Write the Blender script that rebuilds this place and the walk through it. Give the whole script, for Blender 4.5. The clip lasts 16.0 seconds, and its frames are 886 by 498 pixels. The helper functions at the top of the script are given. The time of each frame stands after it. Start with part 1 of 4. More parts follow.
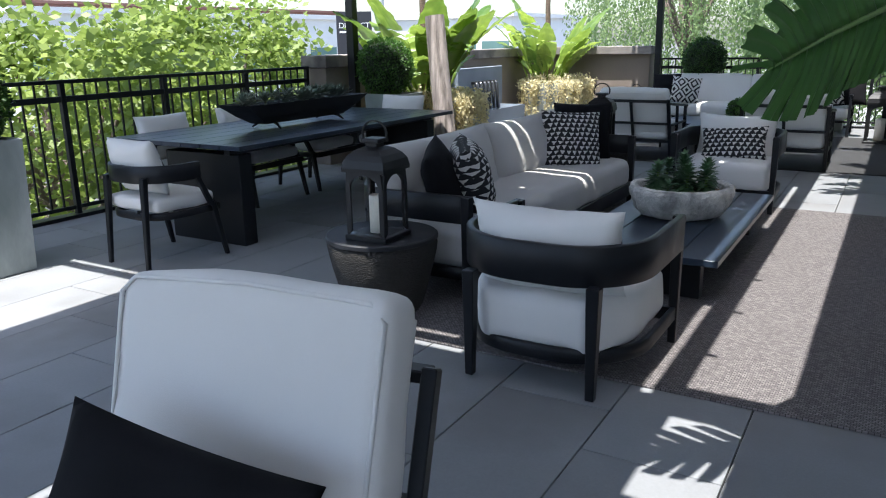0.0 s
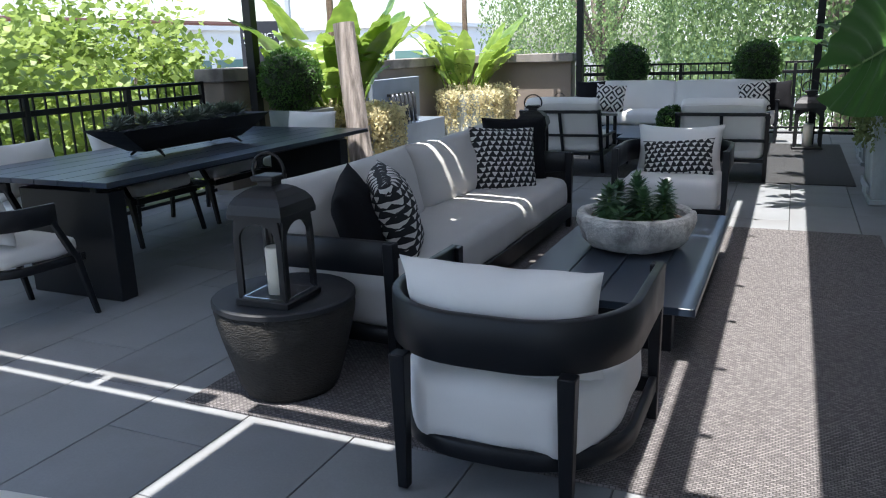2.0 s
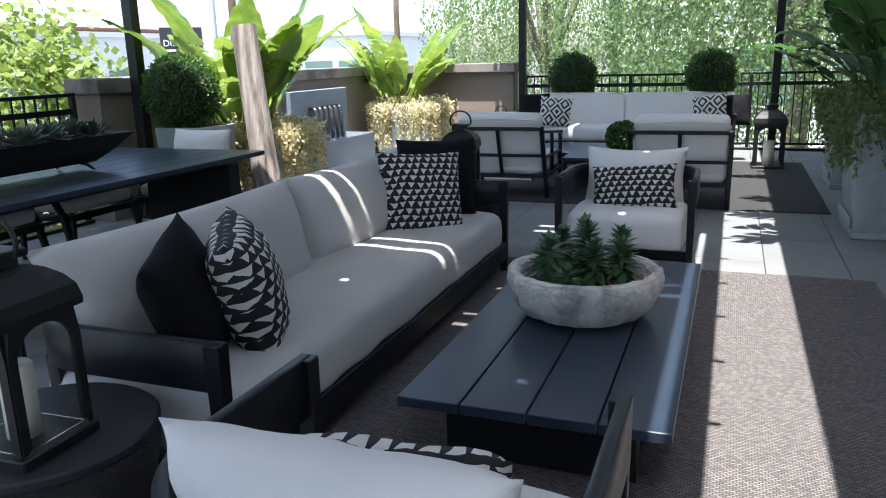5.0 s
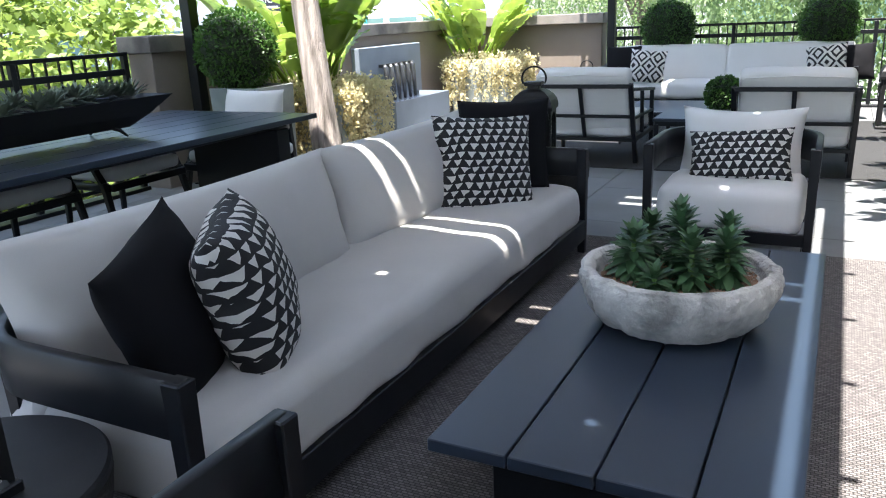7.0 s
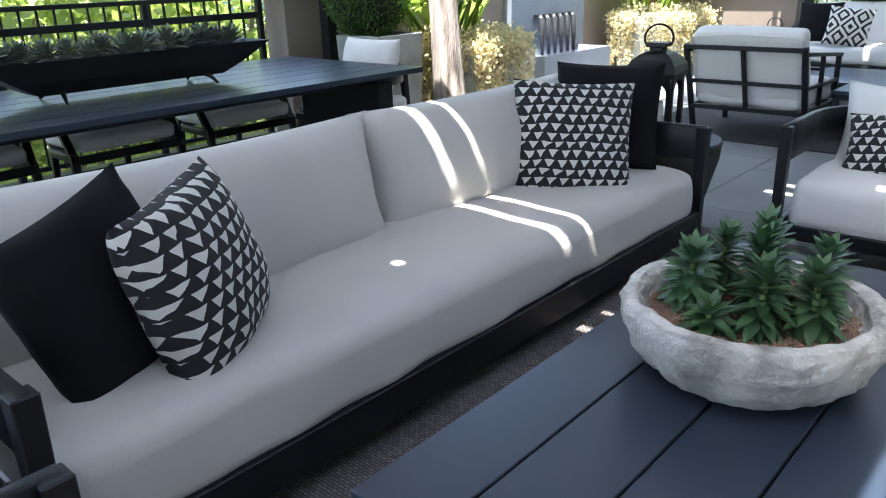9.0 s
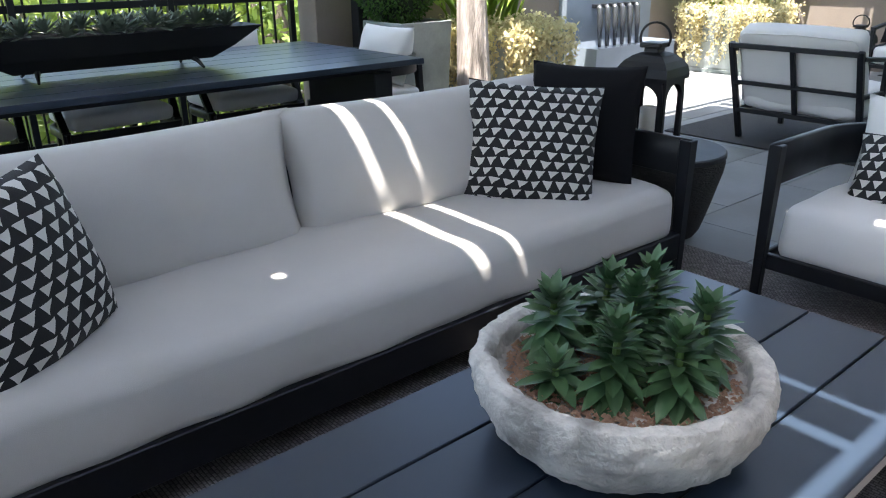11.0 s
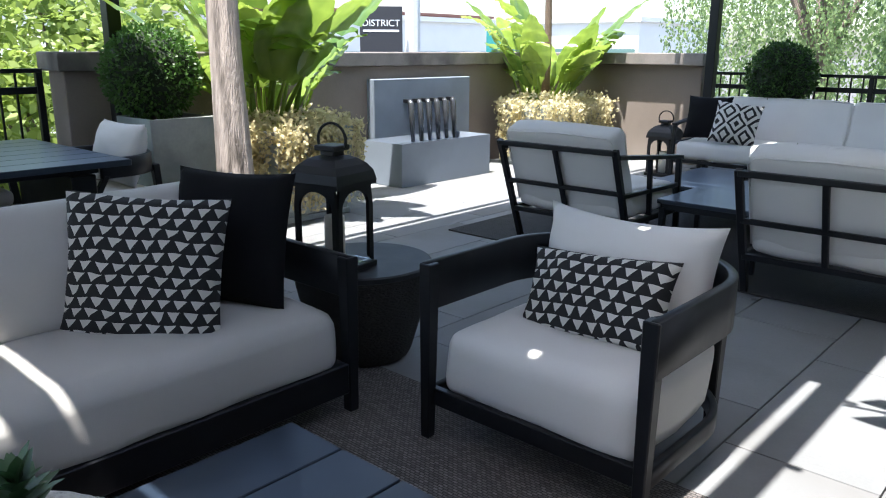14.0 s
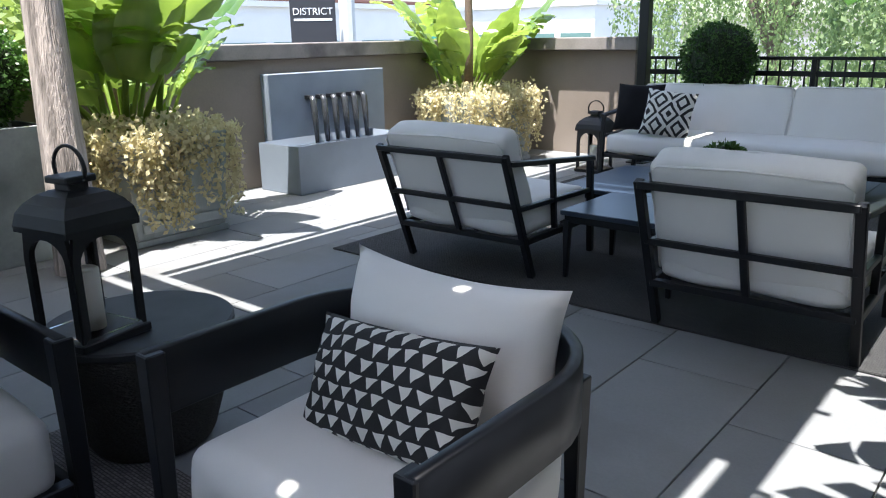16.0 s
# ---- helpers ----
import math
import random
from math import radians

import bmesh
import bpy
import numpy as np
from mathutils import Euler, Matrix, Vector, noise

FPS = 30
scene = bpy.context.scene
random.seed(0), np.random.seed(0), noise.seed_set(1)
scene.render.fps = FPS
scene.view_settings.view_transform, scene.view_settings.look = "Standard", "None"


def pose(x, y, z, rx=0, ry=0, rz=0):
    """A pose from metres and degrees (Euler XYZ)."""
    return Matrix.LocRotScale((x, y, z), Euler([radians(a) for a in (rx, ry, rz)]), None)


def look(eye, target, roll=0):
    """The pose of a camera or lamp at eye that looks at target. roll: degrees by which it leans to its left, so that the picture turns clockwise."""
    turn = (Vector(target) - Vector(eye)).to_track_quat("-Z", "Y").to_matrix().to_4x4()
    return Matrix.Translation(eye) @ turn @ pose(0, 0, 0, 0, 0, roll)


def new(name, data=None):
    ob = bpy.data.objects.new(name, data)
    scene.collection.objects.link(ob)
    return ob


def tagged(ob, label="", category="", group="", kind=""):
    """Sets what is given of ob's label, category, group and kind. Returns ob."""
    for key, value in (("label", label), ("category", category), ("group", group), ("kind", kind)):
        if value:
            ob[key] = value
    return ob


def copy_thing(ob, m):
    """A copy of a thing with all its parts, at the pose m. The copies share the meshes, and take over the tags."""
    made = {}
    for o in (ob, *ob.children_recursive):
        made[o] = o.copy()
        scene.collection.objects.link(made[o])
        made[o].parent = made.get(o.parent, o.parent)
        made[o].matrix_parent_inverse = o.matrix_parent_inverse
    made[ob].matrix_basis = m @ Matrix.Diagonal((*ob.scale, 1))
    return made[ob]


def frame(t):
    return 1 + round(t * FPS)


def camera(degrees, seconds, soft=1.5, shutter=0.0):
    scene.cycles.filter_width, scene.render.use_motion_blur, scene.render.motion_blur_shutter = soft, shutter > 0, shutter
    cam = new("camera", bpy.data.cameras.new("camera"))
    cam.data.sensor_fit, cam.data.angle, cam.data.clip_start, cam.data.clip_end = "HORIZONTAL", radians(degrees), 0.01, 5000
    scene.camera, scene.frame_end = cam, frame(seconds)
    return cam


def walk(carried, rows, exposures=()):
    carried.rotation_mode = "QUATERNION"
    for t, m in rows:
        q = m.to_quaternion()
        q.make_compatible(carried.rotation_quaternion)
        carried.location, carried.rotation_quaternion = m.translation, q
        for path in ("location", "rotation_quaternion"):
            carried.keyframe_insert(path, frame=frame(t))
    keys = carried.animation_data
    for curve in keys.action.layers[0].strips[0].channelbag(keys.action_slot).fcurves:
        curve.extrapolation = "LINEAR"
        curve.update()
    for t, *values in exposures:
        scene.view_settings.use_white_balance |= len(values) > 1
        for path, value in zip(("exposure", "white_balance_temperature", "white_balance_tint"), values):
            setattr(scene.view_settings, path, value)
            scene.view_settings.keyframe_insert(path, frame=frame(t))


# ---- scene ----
cam = camera(60.3, 16.0, soft=1.1)
PATH = [
    (0, (-0.051, -0.109, 1.553), (-1.036, 1.55, 1.027), -1.0),
    (0.5, (-0.202, 0.069, 1.56), (-1.144, 1.751, 1.031), -1.2),
    (1, (-0.349, 0.248, 1.551), (-1.246, 1.965, 1.052), -2.3),
    (1.5, (-0.412, 0.459, 1.557), (-1.287, 2.185, 1.051), -2.5),
    (2, (-0.494, 0.679, 1.546), (-1.298, 2.438, 1.038), -1.8),
    (2.5, (-0.592, 0.789, 1.54), (-1.307, 2.589, 1.04), -1.1),
    (3, (-0.659, 0.936, 1.529), (-1.328, 2.76, 1.055), -1.1),
    (3.5, (-0.621, 1.248, 1.541), (-1.286, 3.073, 1.066), -1.2),
    (6, (-0.799, 2.228, 1.475), (-1.576, 3.997, 0.956), -2.5),
    (6.5, (-0.825, 2.395, 1.464), (-1.696, 4.108, 0.911), -3.1),
    (7, (-0.857, 2.617, 1.457), (-1.742, 4.313, 0.873), -2.6),
    (7.5, (-0.806, 2.805, 1.442), (-1.717, 4.458, 0.779), -2.8),
    (8, (-0.722, 3.019, 1.463), (-1.853, 4.529, 0.798), -2.1),
    (8.5, (-0.699, 3.194, 1.428), (-1.909, 4.638, 0.756), -1.9),
    (11, (-0.365, 4.022, 1.44), (-1.781, 5.237, 0.719), -0.5),
    (11.5, (-0.323, 4.212, 1.44), (-1.719, 5.458, 0.733), -0.2),
    (12, (-0.222, 4.361, 1.451), (-1.637, 5.615, 0.8), 0.1),
    (12.5, (-0.106, 4.506, 1.461), (-1.535, 5.773, 0.869), 0.2),
    (13, (-0.055, 4.724, 1.461), (-1.447, 6.075, 0.974), 0.4),
    (13.5, (-0.033, 4.948, 1.443), (-1.344, 6.38, 0.964), 0.9),
    (14, (-0.007, 5.178, 1.435), (-1.305, 6.613, 0.928), 0.3),
    (14.5, (0.035, 5.415, 1.429), (-1.269, 6.841, 0.911), 0.0),
    (15, (0.009, 5.682, 1.428), (-1.288, 7.106, 0.889), -0.8),
    (15.5, (-0.076, 5.894, 1.445), (-1.349, 7.339, 0.904), -0.8),
    (16, (-0.112, 6.215, 1.44), (-1.347, 7.693, 0.903), -1.0),
]
walk(cam, [(t, look(eye, target, roll)) for t, eye, target, roll in PATH],
     exposures=((0, 1.35, 6150, 10), (3.5, 1.5, 6200, 10), (6, 1.85, 6300, 10), (8.5, 2.6, 6500, 10), (11.5, 2.35, 6500, 10), (12.5, 2.05, 6350, 10), (13.5, 1.6, 6250, 10), (14.5, 1.75, 6250, 10), (16, 1.7, 6250, 10)))

# ---- world, sun, exposure ----
TO_SUN = Vector((0.01, -0.26, 1.0)).normalized()
world = bpy.data.worlds.new("world")
scene.world = world
world.use_nodes = True
wn = world.node_tree
sky = wn.nodes.new("ShaderNodeTexSky")
sky.sky_type = "NISHITA"
sky.sun_disc = False
sky.sun_elevation = math.asin(TO_SUN.z)
sky.sun_rotation = math.atan2(TO_SUN.x, TO_SUN.y)
sky.air_density, sky.dust_density = 1.0, 2.0
wn.nodes["Background"].inputs["Strength"].default_value = 0.15
wn.links.new(sky.outputs[0], wn.nodes["Background"].inputs["Color"])
sun = new("sun", bpy.data.lights.new("sun", "SUN"))
sun.data.energy, sun.data.angle, sun.data.color = 5.0, radians(0.53), (1.0, 0.95, 0.88)
sun.matrix_world = look(TO_SUN * 30, (0, 0, 0))


# ---- materials ----
def mat(name, col, rough=0.6, metal=0.0, var=0.15, scale=8.0, fine=120.0, bump=0.15, dist=0.004, stain=None, stretch=(1, 1, 1), sheen=0.0, spec=0.5, rand=0.0, trans=0.0, rv=0.2):
    """A surface with colour varied at two scales, fine relief, and an optional stain colour."""
    m = bpy.data.materials.new(name)
    m.use_nodes = True
    n, l = m.node_tree.nodes, m.node_tree.links
    p = n["Principled BSDF"]
    p.inputs["Metallic"].default_value = metal
    p.inputs["Specular IOR Level"].default_value = spec
    if sheen:
        p.inputs["Sheen Weight"].default_value = sheen
    tc = n.new("ShaderNodeTexCoord")
    mp = n.new("ShaderNodeMapping")
    mp.inputs["Scale"].default_value = stretch
    l.new(tc.outputs["Object"], mp.inputs[0])
    vec = mp.outputs[0]
    info = n.new("ShaderNodeObjectInfo")
    add = n.new("ShaderNodeVectorMath")
    add.operation = "ADD"
    sc = n.new("ShaderNodeVectorMath")
    sc.operation = "SCALE"
    sc.inputs["Scale"].default_value = 37.0
    comb = n.new("ShaderNodeCombineXYZ")
    for i in range(3):
        l.new(info.outputs["Random"], comb.inputs[i])
    l.new(comb.outputs[0], sc.inputs[0])
    l.new(vec, add.inputs[0])
    l.new(sc.outputs[0], add.inputs[1])
    big = n.new("ShaderNodeTexNoise")
    big.inputs["Scale"].default_value, big.inputs["Detail"].default_value = scale, 5
    l.new(add.outputs[0], big.inputs["Vector"])
    small = n.new("ShaderNodeTexNoise")
    small.inputs["Scale"].default_value, small.inputs["Detail"].default_value = fine, 2
    l.new(add.outputs[0], small.inputs["Vector"])
    hsv = n.new("ShaderNodeHueSaturation")
    hsv.inputs["Color"].default_value = (*col, 1)
    mix = n.new("ShaderNodeMath")
    mix.operation = "MULTIPLY_ADD"
    l.new(big.outputs["Fac"], mix.inputs[0])
    mix.inputs[1].default_value, mix.inputs[2].default_value = 2 * var, 1 - var
    mix2 = n.new("ShaderNodeMath")
    mix2.operation = "MULTIPLY_ADD"
    l.new(small.outputs["Fac"], mix2.inputs[0])
    mix2.inputs[1].default_value = var
    l.new(mix.outputs[0], mix2.inputs[2])
    val = mix2.outputs[0]
    if rand:
        r = n.new("ShaderNodeMath")
        r.operation = "MULTIPLY_ADD"
        l.new(info.outputs["Random"], r.inputs[0])
        r.inputs[1].default_value = rand
        l.new(val, r.inputs[2])
        val = r.outputs[0]
    l.new(val, hsv.inputs["Value"])
    out = hsv.outputs[0]
    if stain:
        sn = n.new("ShaderNodeTexNoise")
        sn.inputs["Scale"].default_value, sn.inputs["Detail"].default_value = scale * 0.45, 6
        l.new(add.outputs[0], sn.inputs["Vector"])
        ramp = n.new("ShaderNodeValToRGB")
        ramp.color_ramp.elements[0].position, ramp.color_ramp.elements[1].position = 0.48, 0.68
        l.new(sn.outputs["Fac"], ramp.inputs[0])
        mx = n.new("ShaderNodeMix")
        mx.data_type = "RGBA"
        l.new(ramp.outputs[0], mx.inputs["Factor"])
        l.new(out, mx.inputs["A"])
        mx.inputs["B"].default_value = (*stain, 1)
        out = mx.outputs["Result"]
    l.new(out, p.inputs["Base Color"])
    rr = n.new("ShaderNodeMath")
    rr.operation = "MULTIPLY_ADD"
    l.new(big.outputs["Fac"], rr.inputs[0])
    rr.inputs[1].default_value, rr.inputs[2].default_value = rv, rough - rv / 2
    l.new(rr.outputs[0], p.inputs["Roughness"])
    if bump:
        b = n.new("ShaderNodeBump")
        b.inputs["Strength"].default_value, b.inputs["Distance"].default_value = bump, dist
        l.new(small.outputs["Fac"], b.inputs["Height"])
        l.new(b.outputs[0], p.inputs["Normal"])
    if trans:
        t = n.new("ShaderNodeBsdfTranslucent")
        l.new(out, t.inputs["Color"])
        ms = n.new("ShaderNodeMixShader")
        ms.inputs[0].default_value = trans
        l.new(p.outputs[0], ms.inputs[1])
        l.new(t.outputs[0], ms.inputs[2])
        l.new(ms.outputs[0], n["Material Output"].inputs["Surface"])
    return m


def leaf_mat(name, a, b, rough=0.45, trans=0.35):
    """Foliage: two greens, varied leaf by leaf, letting some light through."""
    m = bpy.data.materials.new(name)
    m.use_nodes = True
    n, l = m.node_tree.nodes, m.node_tree.links
    p = n["Principled BSDF"]
    p.inputs["Roughness"].default_value = rough
    geo = n.new("ShaderNodeNewGeometry")
    info = n.new("ShaderNodeObjectInfo")
    tex = n.new("ShaderNodeTexNoise")
    tex.inputs["Scale"].default_value = 3.0
    s = n.new("ShaderNodeMath")
    s.operation = "ADD"
    l.new(geo.outputs["Random Per Island"], s.inputs[0])
    l.new(info.outputs["Random"], s.inputs[1])
    s2 = n.new("ShaderNodeMath")
    s2.operation = "MULTIPLY_ADD"
    l.new(s.outputs[0], s2.inputs[0])
    s2.inputs[1].default_value = 0.35
    l.new(tex.outputs["Fac"], s2.inputs[2])
    s3 = n.new("ShaderNodeMath")
    s3.operation = "SUBTRACT"
    s3.use_clamp = True
    l.new(s2.outputs[0], s3.inputs[0])
    s3.inputs[1].default_value = 0.3
    mx = n.new("ShaderNodeMix")
    mx.data_type = "RGBA"
    mx.inputs["A"].default_value, mx.inputs["B"].default_value = (*a, 1), (*b, 1)
    l.new(s3.outputs[0], mx.inputs["Factor"])
    l.new(mx.outputs["Result"], p.inputs["Base Color"])
    t = n.new("ShaderNodeBsdfTranslucent")
    l.new(mx.outputs["Result"], t.inputs["Color"])
    ms = n.new("ShaderNodeMixShader")
    ms.inputs[0].default_value = trans
    l.new(p.outputs[0], ms.inputs[1])
    l.new(t.outputs[0], ms.inputs[2])
    l.new(ms.outputs[0], n["Material Output"].inputs["Surface"])
    return m


def print_mat(name, kind):
    """Black and off-white woven print: rows of triangles, or nested diamonds."""
    m = bpy.data.materials.new(name)
    m.use_nodes = True
    n, l = m.node_tree.nodes, m.node_tree.links
    p = n["Principled BSDF"]
    p.inputs["Roughness"].default_value = 0.85

    def op(kind_, a, b=None, c=None):
        k = n.new("ShaderNodeMath")
        k.operation = kind_
        for i, v in enumerate((a, b, c)):
            if v is None:
                continue
            if isinstance(v, (int, float)):
                k.inputs[i].default_value = v
            else:
                l.new(v, k.inputs[i])
        return k.outputs[0]

    tc = n.new("ShaderNodeTexCoord")
    wob = n.new("ShaderNodeTexNoise")
    wob.inputs["Scale"].default_value = 9.0
    l.new(tc.outputs["Object"], wob.inputs["Vector"])
    sep = n.new("ShaderNodeSeparateXYZ")
    l.new(tc.outputs["Object"], sep.inputs[0])
    x = op("MULTIPLY_ADD", wob.outputs["Fac"], 0.034, sep.outputs[0])
    z = op("MULTIPLY_ADD", wob.outputs["Fac"], 0.03, sep.outputs[2])
    if kind == "triangles":
        v = op("DIVIDE", op("ADD", z, 5.0), 0.041)
        row = op("FLOOR", v)
        u = op("FRACT", op("MULTIPLY_ADD", row, 0.37, op("DIVIDE", op("ADD", x, 5.0), 0.056)))
        tri = op("MINIMUM", op("DIVIDE", u, 0.36), op("DIVIDE", op("SUBTRACT", 1.0, u), 0.64))
        fac = op("GREATER_THAN", op("FRACT", v), op("MULTIPLY_ADD", tri, 1.0, 0.2))
    else:
        a = op("PINGPONG", op("DIVIDE", op("ADD", x, 5.0), 0.105), 1.0)
        b = op("PINGPONG", op("DIVIDE", op("ADD", z, 5.0), 0.125), 1.0)
        fac = op("GREATER_THAN", op("FRACT", op("MULTIPLY", op("ADD", a, b), 1.5)), 0.45)
    mx = n.new("ShaderNodeMix")
    mx.data_type = "RGBA"
    l.new(fac, mx.inputs["Factor"])
    mx.inputs["A"].default_value, mx.inputs["B"].default_value = (0.012, 0.012, 0.014, 1), (0.62, 0.6, 0.56, 1)
    l.new(mx.outputs["Result"], p.inputs["Base Color"])
    w = n.new("ShaderNodeTexNoise")
    w.inputs["Scale"].default_value = 350
    l.new(tc.outputs["Object"], w.inputs["Vector"])
    b = n.new("ShaderNodeBump")
    b.inputs["Strength"].default_value, b.inputs["Distance"].default_value = 0.4, 0.003
    l.new(w.outputs["Fac"], b.inputs["Height"])
    l.new(b.outputs[0], p.inputs["Normal"])
    return m


def rug_mat(name, a, b):
    """Flat woven rug: small staggered cells of two yarn colours."""
    m = mat(name, a, 0.9, bump=0)
    n, l = m.node_tree.nodes, m.node_tree.links
    p = n["Principled BSDF"]
    tc = n.new("ShaderNodeTexCoord")
    br = n.new("ShaderNodeTexBrick")
    br.inputs["Scale"].default_value = 32.0
    br.inputs["Mortar Size"].default_value = 0.09
    br.inputs["Mortar Smooth"].default_value = 0.8
    br.inputs["Brick Width"].default_value, br.inputs["Row Height"].default_value = 0.7, 0.4
    br.inputs["Color1"].default_value, br.inputs["Color2"].default_value, br.inputs["Mortar"].default_value = (*a, 1), (*b, 1), (a[0] * 0.35, a[1] * 0.35, a[2] * 0.35, 1)
    l.new(tc.outputs["Object"], br.inputs["Vector"])
    l.new(br.outputs["Color"], p.inputs["Base Color"])
    bu = n.new("ShaderNodeBump")
    bu.inputs["Strength"].default_value, bu.inputs["Distance"].default_value = 0.8, 0.004
    bu.invert = True
    l.new(br.outputs["Fac"], bu.inputs["Height"])
    l.new(bu.outputs[0], p.inputs["Normal"])
    return m


def glass_mat(name, rough=0.0, tint=(1, 1, 1)):
    m = bpy.data.materials.new(name)
    m.use_nodes = True
    p = m.node_tree.nodes["Principled BSDF"]
    p.inputs["Base Color"].default_value = (*tint, 1)
    p.inputs["Roughness"].default_value = rough
    p.inputs["Transmission Weight"].default_value = 1.0
    p.inputs["IOR"].default_value = 1.1
    return m


M_FRAME = mat("black_powder_coat", (0.007, 0.008, 0.0105), 0.4, spec=0.3, var=0.2, fine=400, bump=0.05, dist=0.001)
M_TABLE = mat("slate_black_aluminium", (0.02, 0.031, 0.05), 0.3, rv=0.05, scale=3, var=0.08, fine=300, bump=0.04, dist=0.001)
M_IRON = mat("black_iron", (0.012, 0.012, 0.013), 0.5, 0.3, var=0.3, fine=160, bump=0.1, dist=0.001)
M_CANVAS = mat("off_white_canvas", (0.66, 0.645, 0.62), 0.9, var=0.05, scale=4, fine=420, bump=0.25, dist=0.002)
M_CANVAS_GREY = mat("pale_grey_canvas", (0.5, 0.485, 0.46), 0.92, var=0.07, scale=4, fine=420, bump=0.3, dist=0.002)
M_BLACKCLOTH = mat("black_canvas", (0.008, 0.008, 0.0095), 0.95, var=0.2, fine=420, bump=0.3, dist=0.002, spec=0.15)
M_TRI = print_mat("triangle_print", "triangles")
M_DIAMOND = print_mat("diamond_print", "diamonds")
M_TILE = mat("bluestone", (0.172, 0.178, 0.184), 0.75, var=0.2, scale=2.5, fine=90, bump=0.12, dist=0.002, stain=(0.165, 0.165, 0.165), rand=0.16)
M_JOINT = mat("dark_joint", (0.03, 0.03, 0.03), 0.95)
M_RUG = rug_mat("charcoal_rug", (0.11, 0.1, 0.098), (0.215, 0.195, 0.19))
M_RUGDARK = rug_mat("black_rug", (0.04, 0.04, 0.042), (0.06, 0.06, 0.06))
M_BOWL = mat("cast_stone", (0.5, 0.48, 0.44), 0.9, var=0.3, scale=14, fine=60, bump=0.9, dist=0.012, stain=(0.25, 0.24, 0.22))
M_GRAVEL = mat("terracotta_gravel", (0.3, 0.19, 0.13), 0.95, var=0.5, fine=200, bump=1.0, dist=0.006)
M_PED = mat("carved_dark_drum", (0.022, 0.02, 0.017), 0.85, var=0.6, scale=14, fine=55, bump=1.0, dist=0.014, stretch=(1, 1, 3))
M_PEDTOP = mat("black_drum_top", (0.013, 0.014, 0.017), 0.6, var=0.2, bump=0.05)
M_WALL = mat("brown_render", (0.2, 0.165, 0.14), 0.9, var=0.2, scale=2, fine=60, bump=0.3, dist=0.004, stain=(0.26, 0.22, 0.19))
M_CAP = mat("weathered_coping", (0.2, 0.18, 0.165), 0.85, var=0.35, scale=5, fine=60, bump=0.3, dist=0.004, stain=(0.09, 0.08, 0.075))
M_FOUNT = mat("grey_fountain_stone", (0.2, 0.235, 0.285), 0.7, var=0.1, scale=3, fine=120, bump=0.08, dist=0.002, stain=(0.17, 0.195, 0.235))
M_STEEL = mat("water_wet_steel", (0.09, 0.095, 0.105), 0.2, 0.6, var=0.3, fine=60, bump=0.5, dist=0.01)
M_ZINC = mat("weathered_zinc", (0.33, 0.36, 0.36), 0.6, 0.25, var=0.25, scale=5, fine=40, bump=0.15, dist=0.003, stain=(0.22, 0.26, 0.25), stretch=(1, 1, 0.4))
M_BOXPL = mat("grey_green_planter", (0.3, 0.33, 0.32), 0.65, var=0.2, scale=5, fine=40, bump=0.1, dist=0.003, stain=(0.2, 0.23, 0.22))
M_DRIFT = mat("weathered_timber", (0.36, 0.31, 0.28), 0.9, var=0.5, scale=18, fine=70, bump=1.0, dist=0.012, stretch=(1.6, 1.6, 0.12), stain=(0.14, 0.12, 0.105))
M_WAX = mat("ivory_wax", (0.78, 0.72, 0.6), 0.5, var=0.04, bump=0.03)
M_GLASS = glass_mat("lantern_glass")
M_WATER = glass_mat("water", 0.02, (0.9, 0.95, 1))
M_SOIL = mat("soil", (0.05, 0.038, 0.03), 0.95, var=0.5, bump=1.0, dist=0.02)
M_BOXWOOD = leaf_mat("boxwood_leaf", (0.025, 0.07, 0.013), (0.09, 0.2, 0.035))
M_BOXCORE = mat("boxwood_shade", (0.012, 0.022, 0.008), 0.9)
M_BANANA = leaf_mat("broad_leaf", (0.05, 0.14, 0.02), (0.36, 0.47, 0.08), 0.3, 0.45)
M_BANANADARK = leaf_mat("broad_leaf_dark", (0.025, 0.08, 0.018), (0.07, 0.17, 0.035), 0.3, 0.35)
M_STEM = mat("leaf_stalk", (0.12, 0.2, 0.06), 0.6, var=0.3)
M_TRUNK = mat("fibrous_trunk", (0.13, 0.09, 0.065), 0.9, var=0.4, scale=14, fine=60, bump=0.8, dist=0.01, stretch=(1, 1, 3))
M_TRAIL = leaf_mat("trailing_leaf", (0.42, 0.35, 0.18), (0.85, 0.78, 0.5), 0.6, 0.4)
M_TRAILGREEN = leaf_mat("trailing_leaf_green", (0.08, 0.13, 0.04), (0.25, 0.28, 0.1), 0.6, 0.35)
M_SUCC = leaf_mat("succulent_leaf", (0.03, 0.085, 0.035), (0.09, 0.17, 0.07), 0.4, 0.08)
M_AGAVE = leaf_mat("grey_succulent_leaf", (0.09, 0.12, 0.09), (0.2, 0.25, 0.19), 0.5, 0.05)
M_TREE = leaf_mat("maple_leaf", (0.06, 0.13, 0.02), (0.37, 0.46, 0.11), 0.5, 0.5)
M_WILLOW = leaf_mat("pepper_leaf", (0.08, 0.15, 0.05), (0.32, 0.42, 0.18), 0.5, 0.5)
M_BARK = mat("bark", (0.15, 0.12, 0.1), 0.9, var=0.4, scale=10, bump=0.8, dist=0.02)
M_WHITE = mat("white_stucco", (0.75, 0.74, 0.71), 0.85, var=0.06, scale=1)
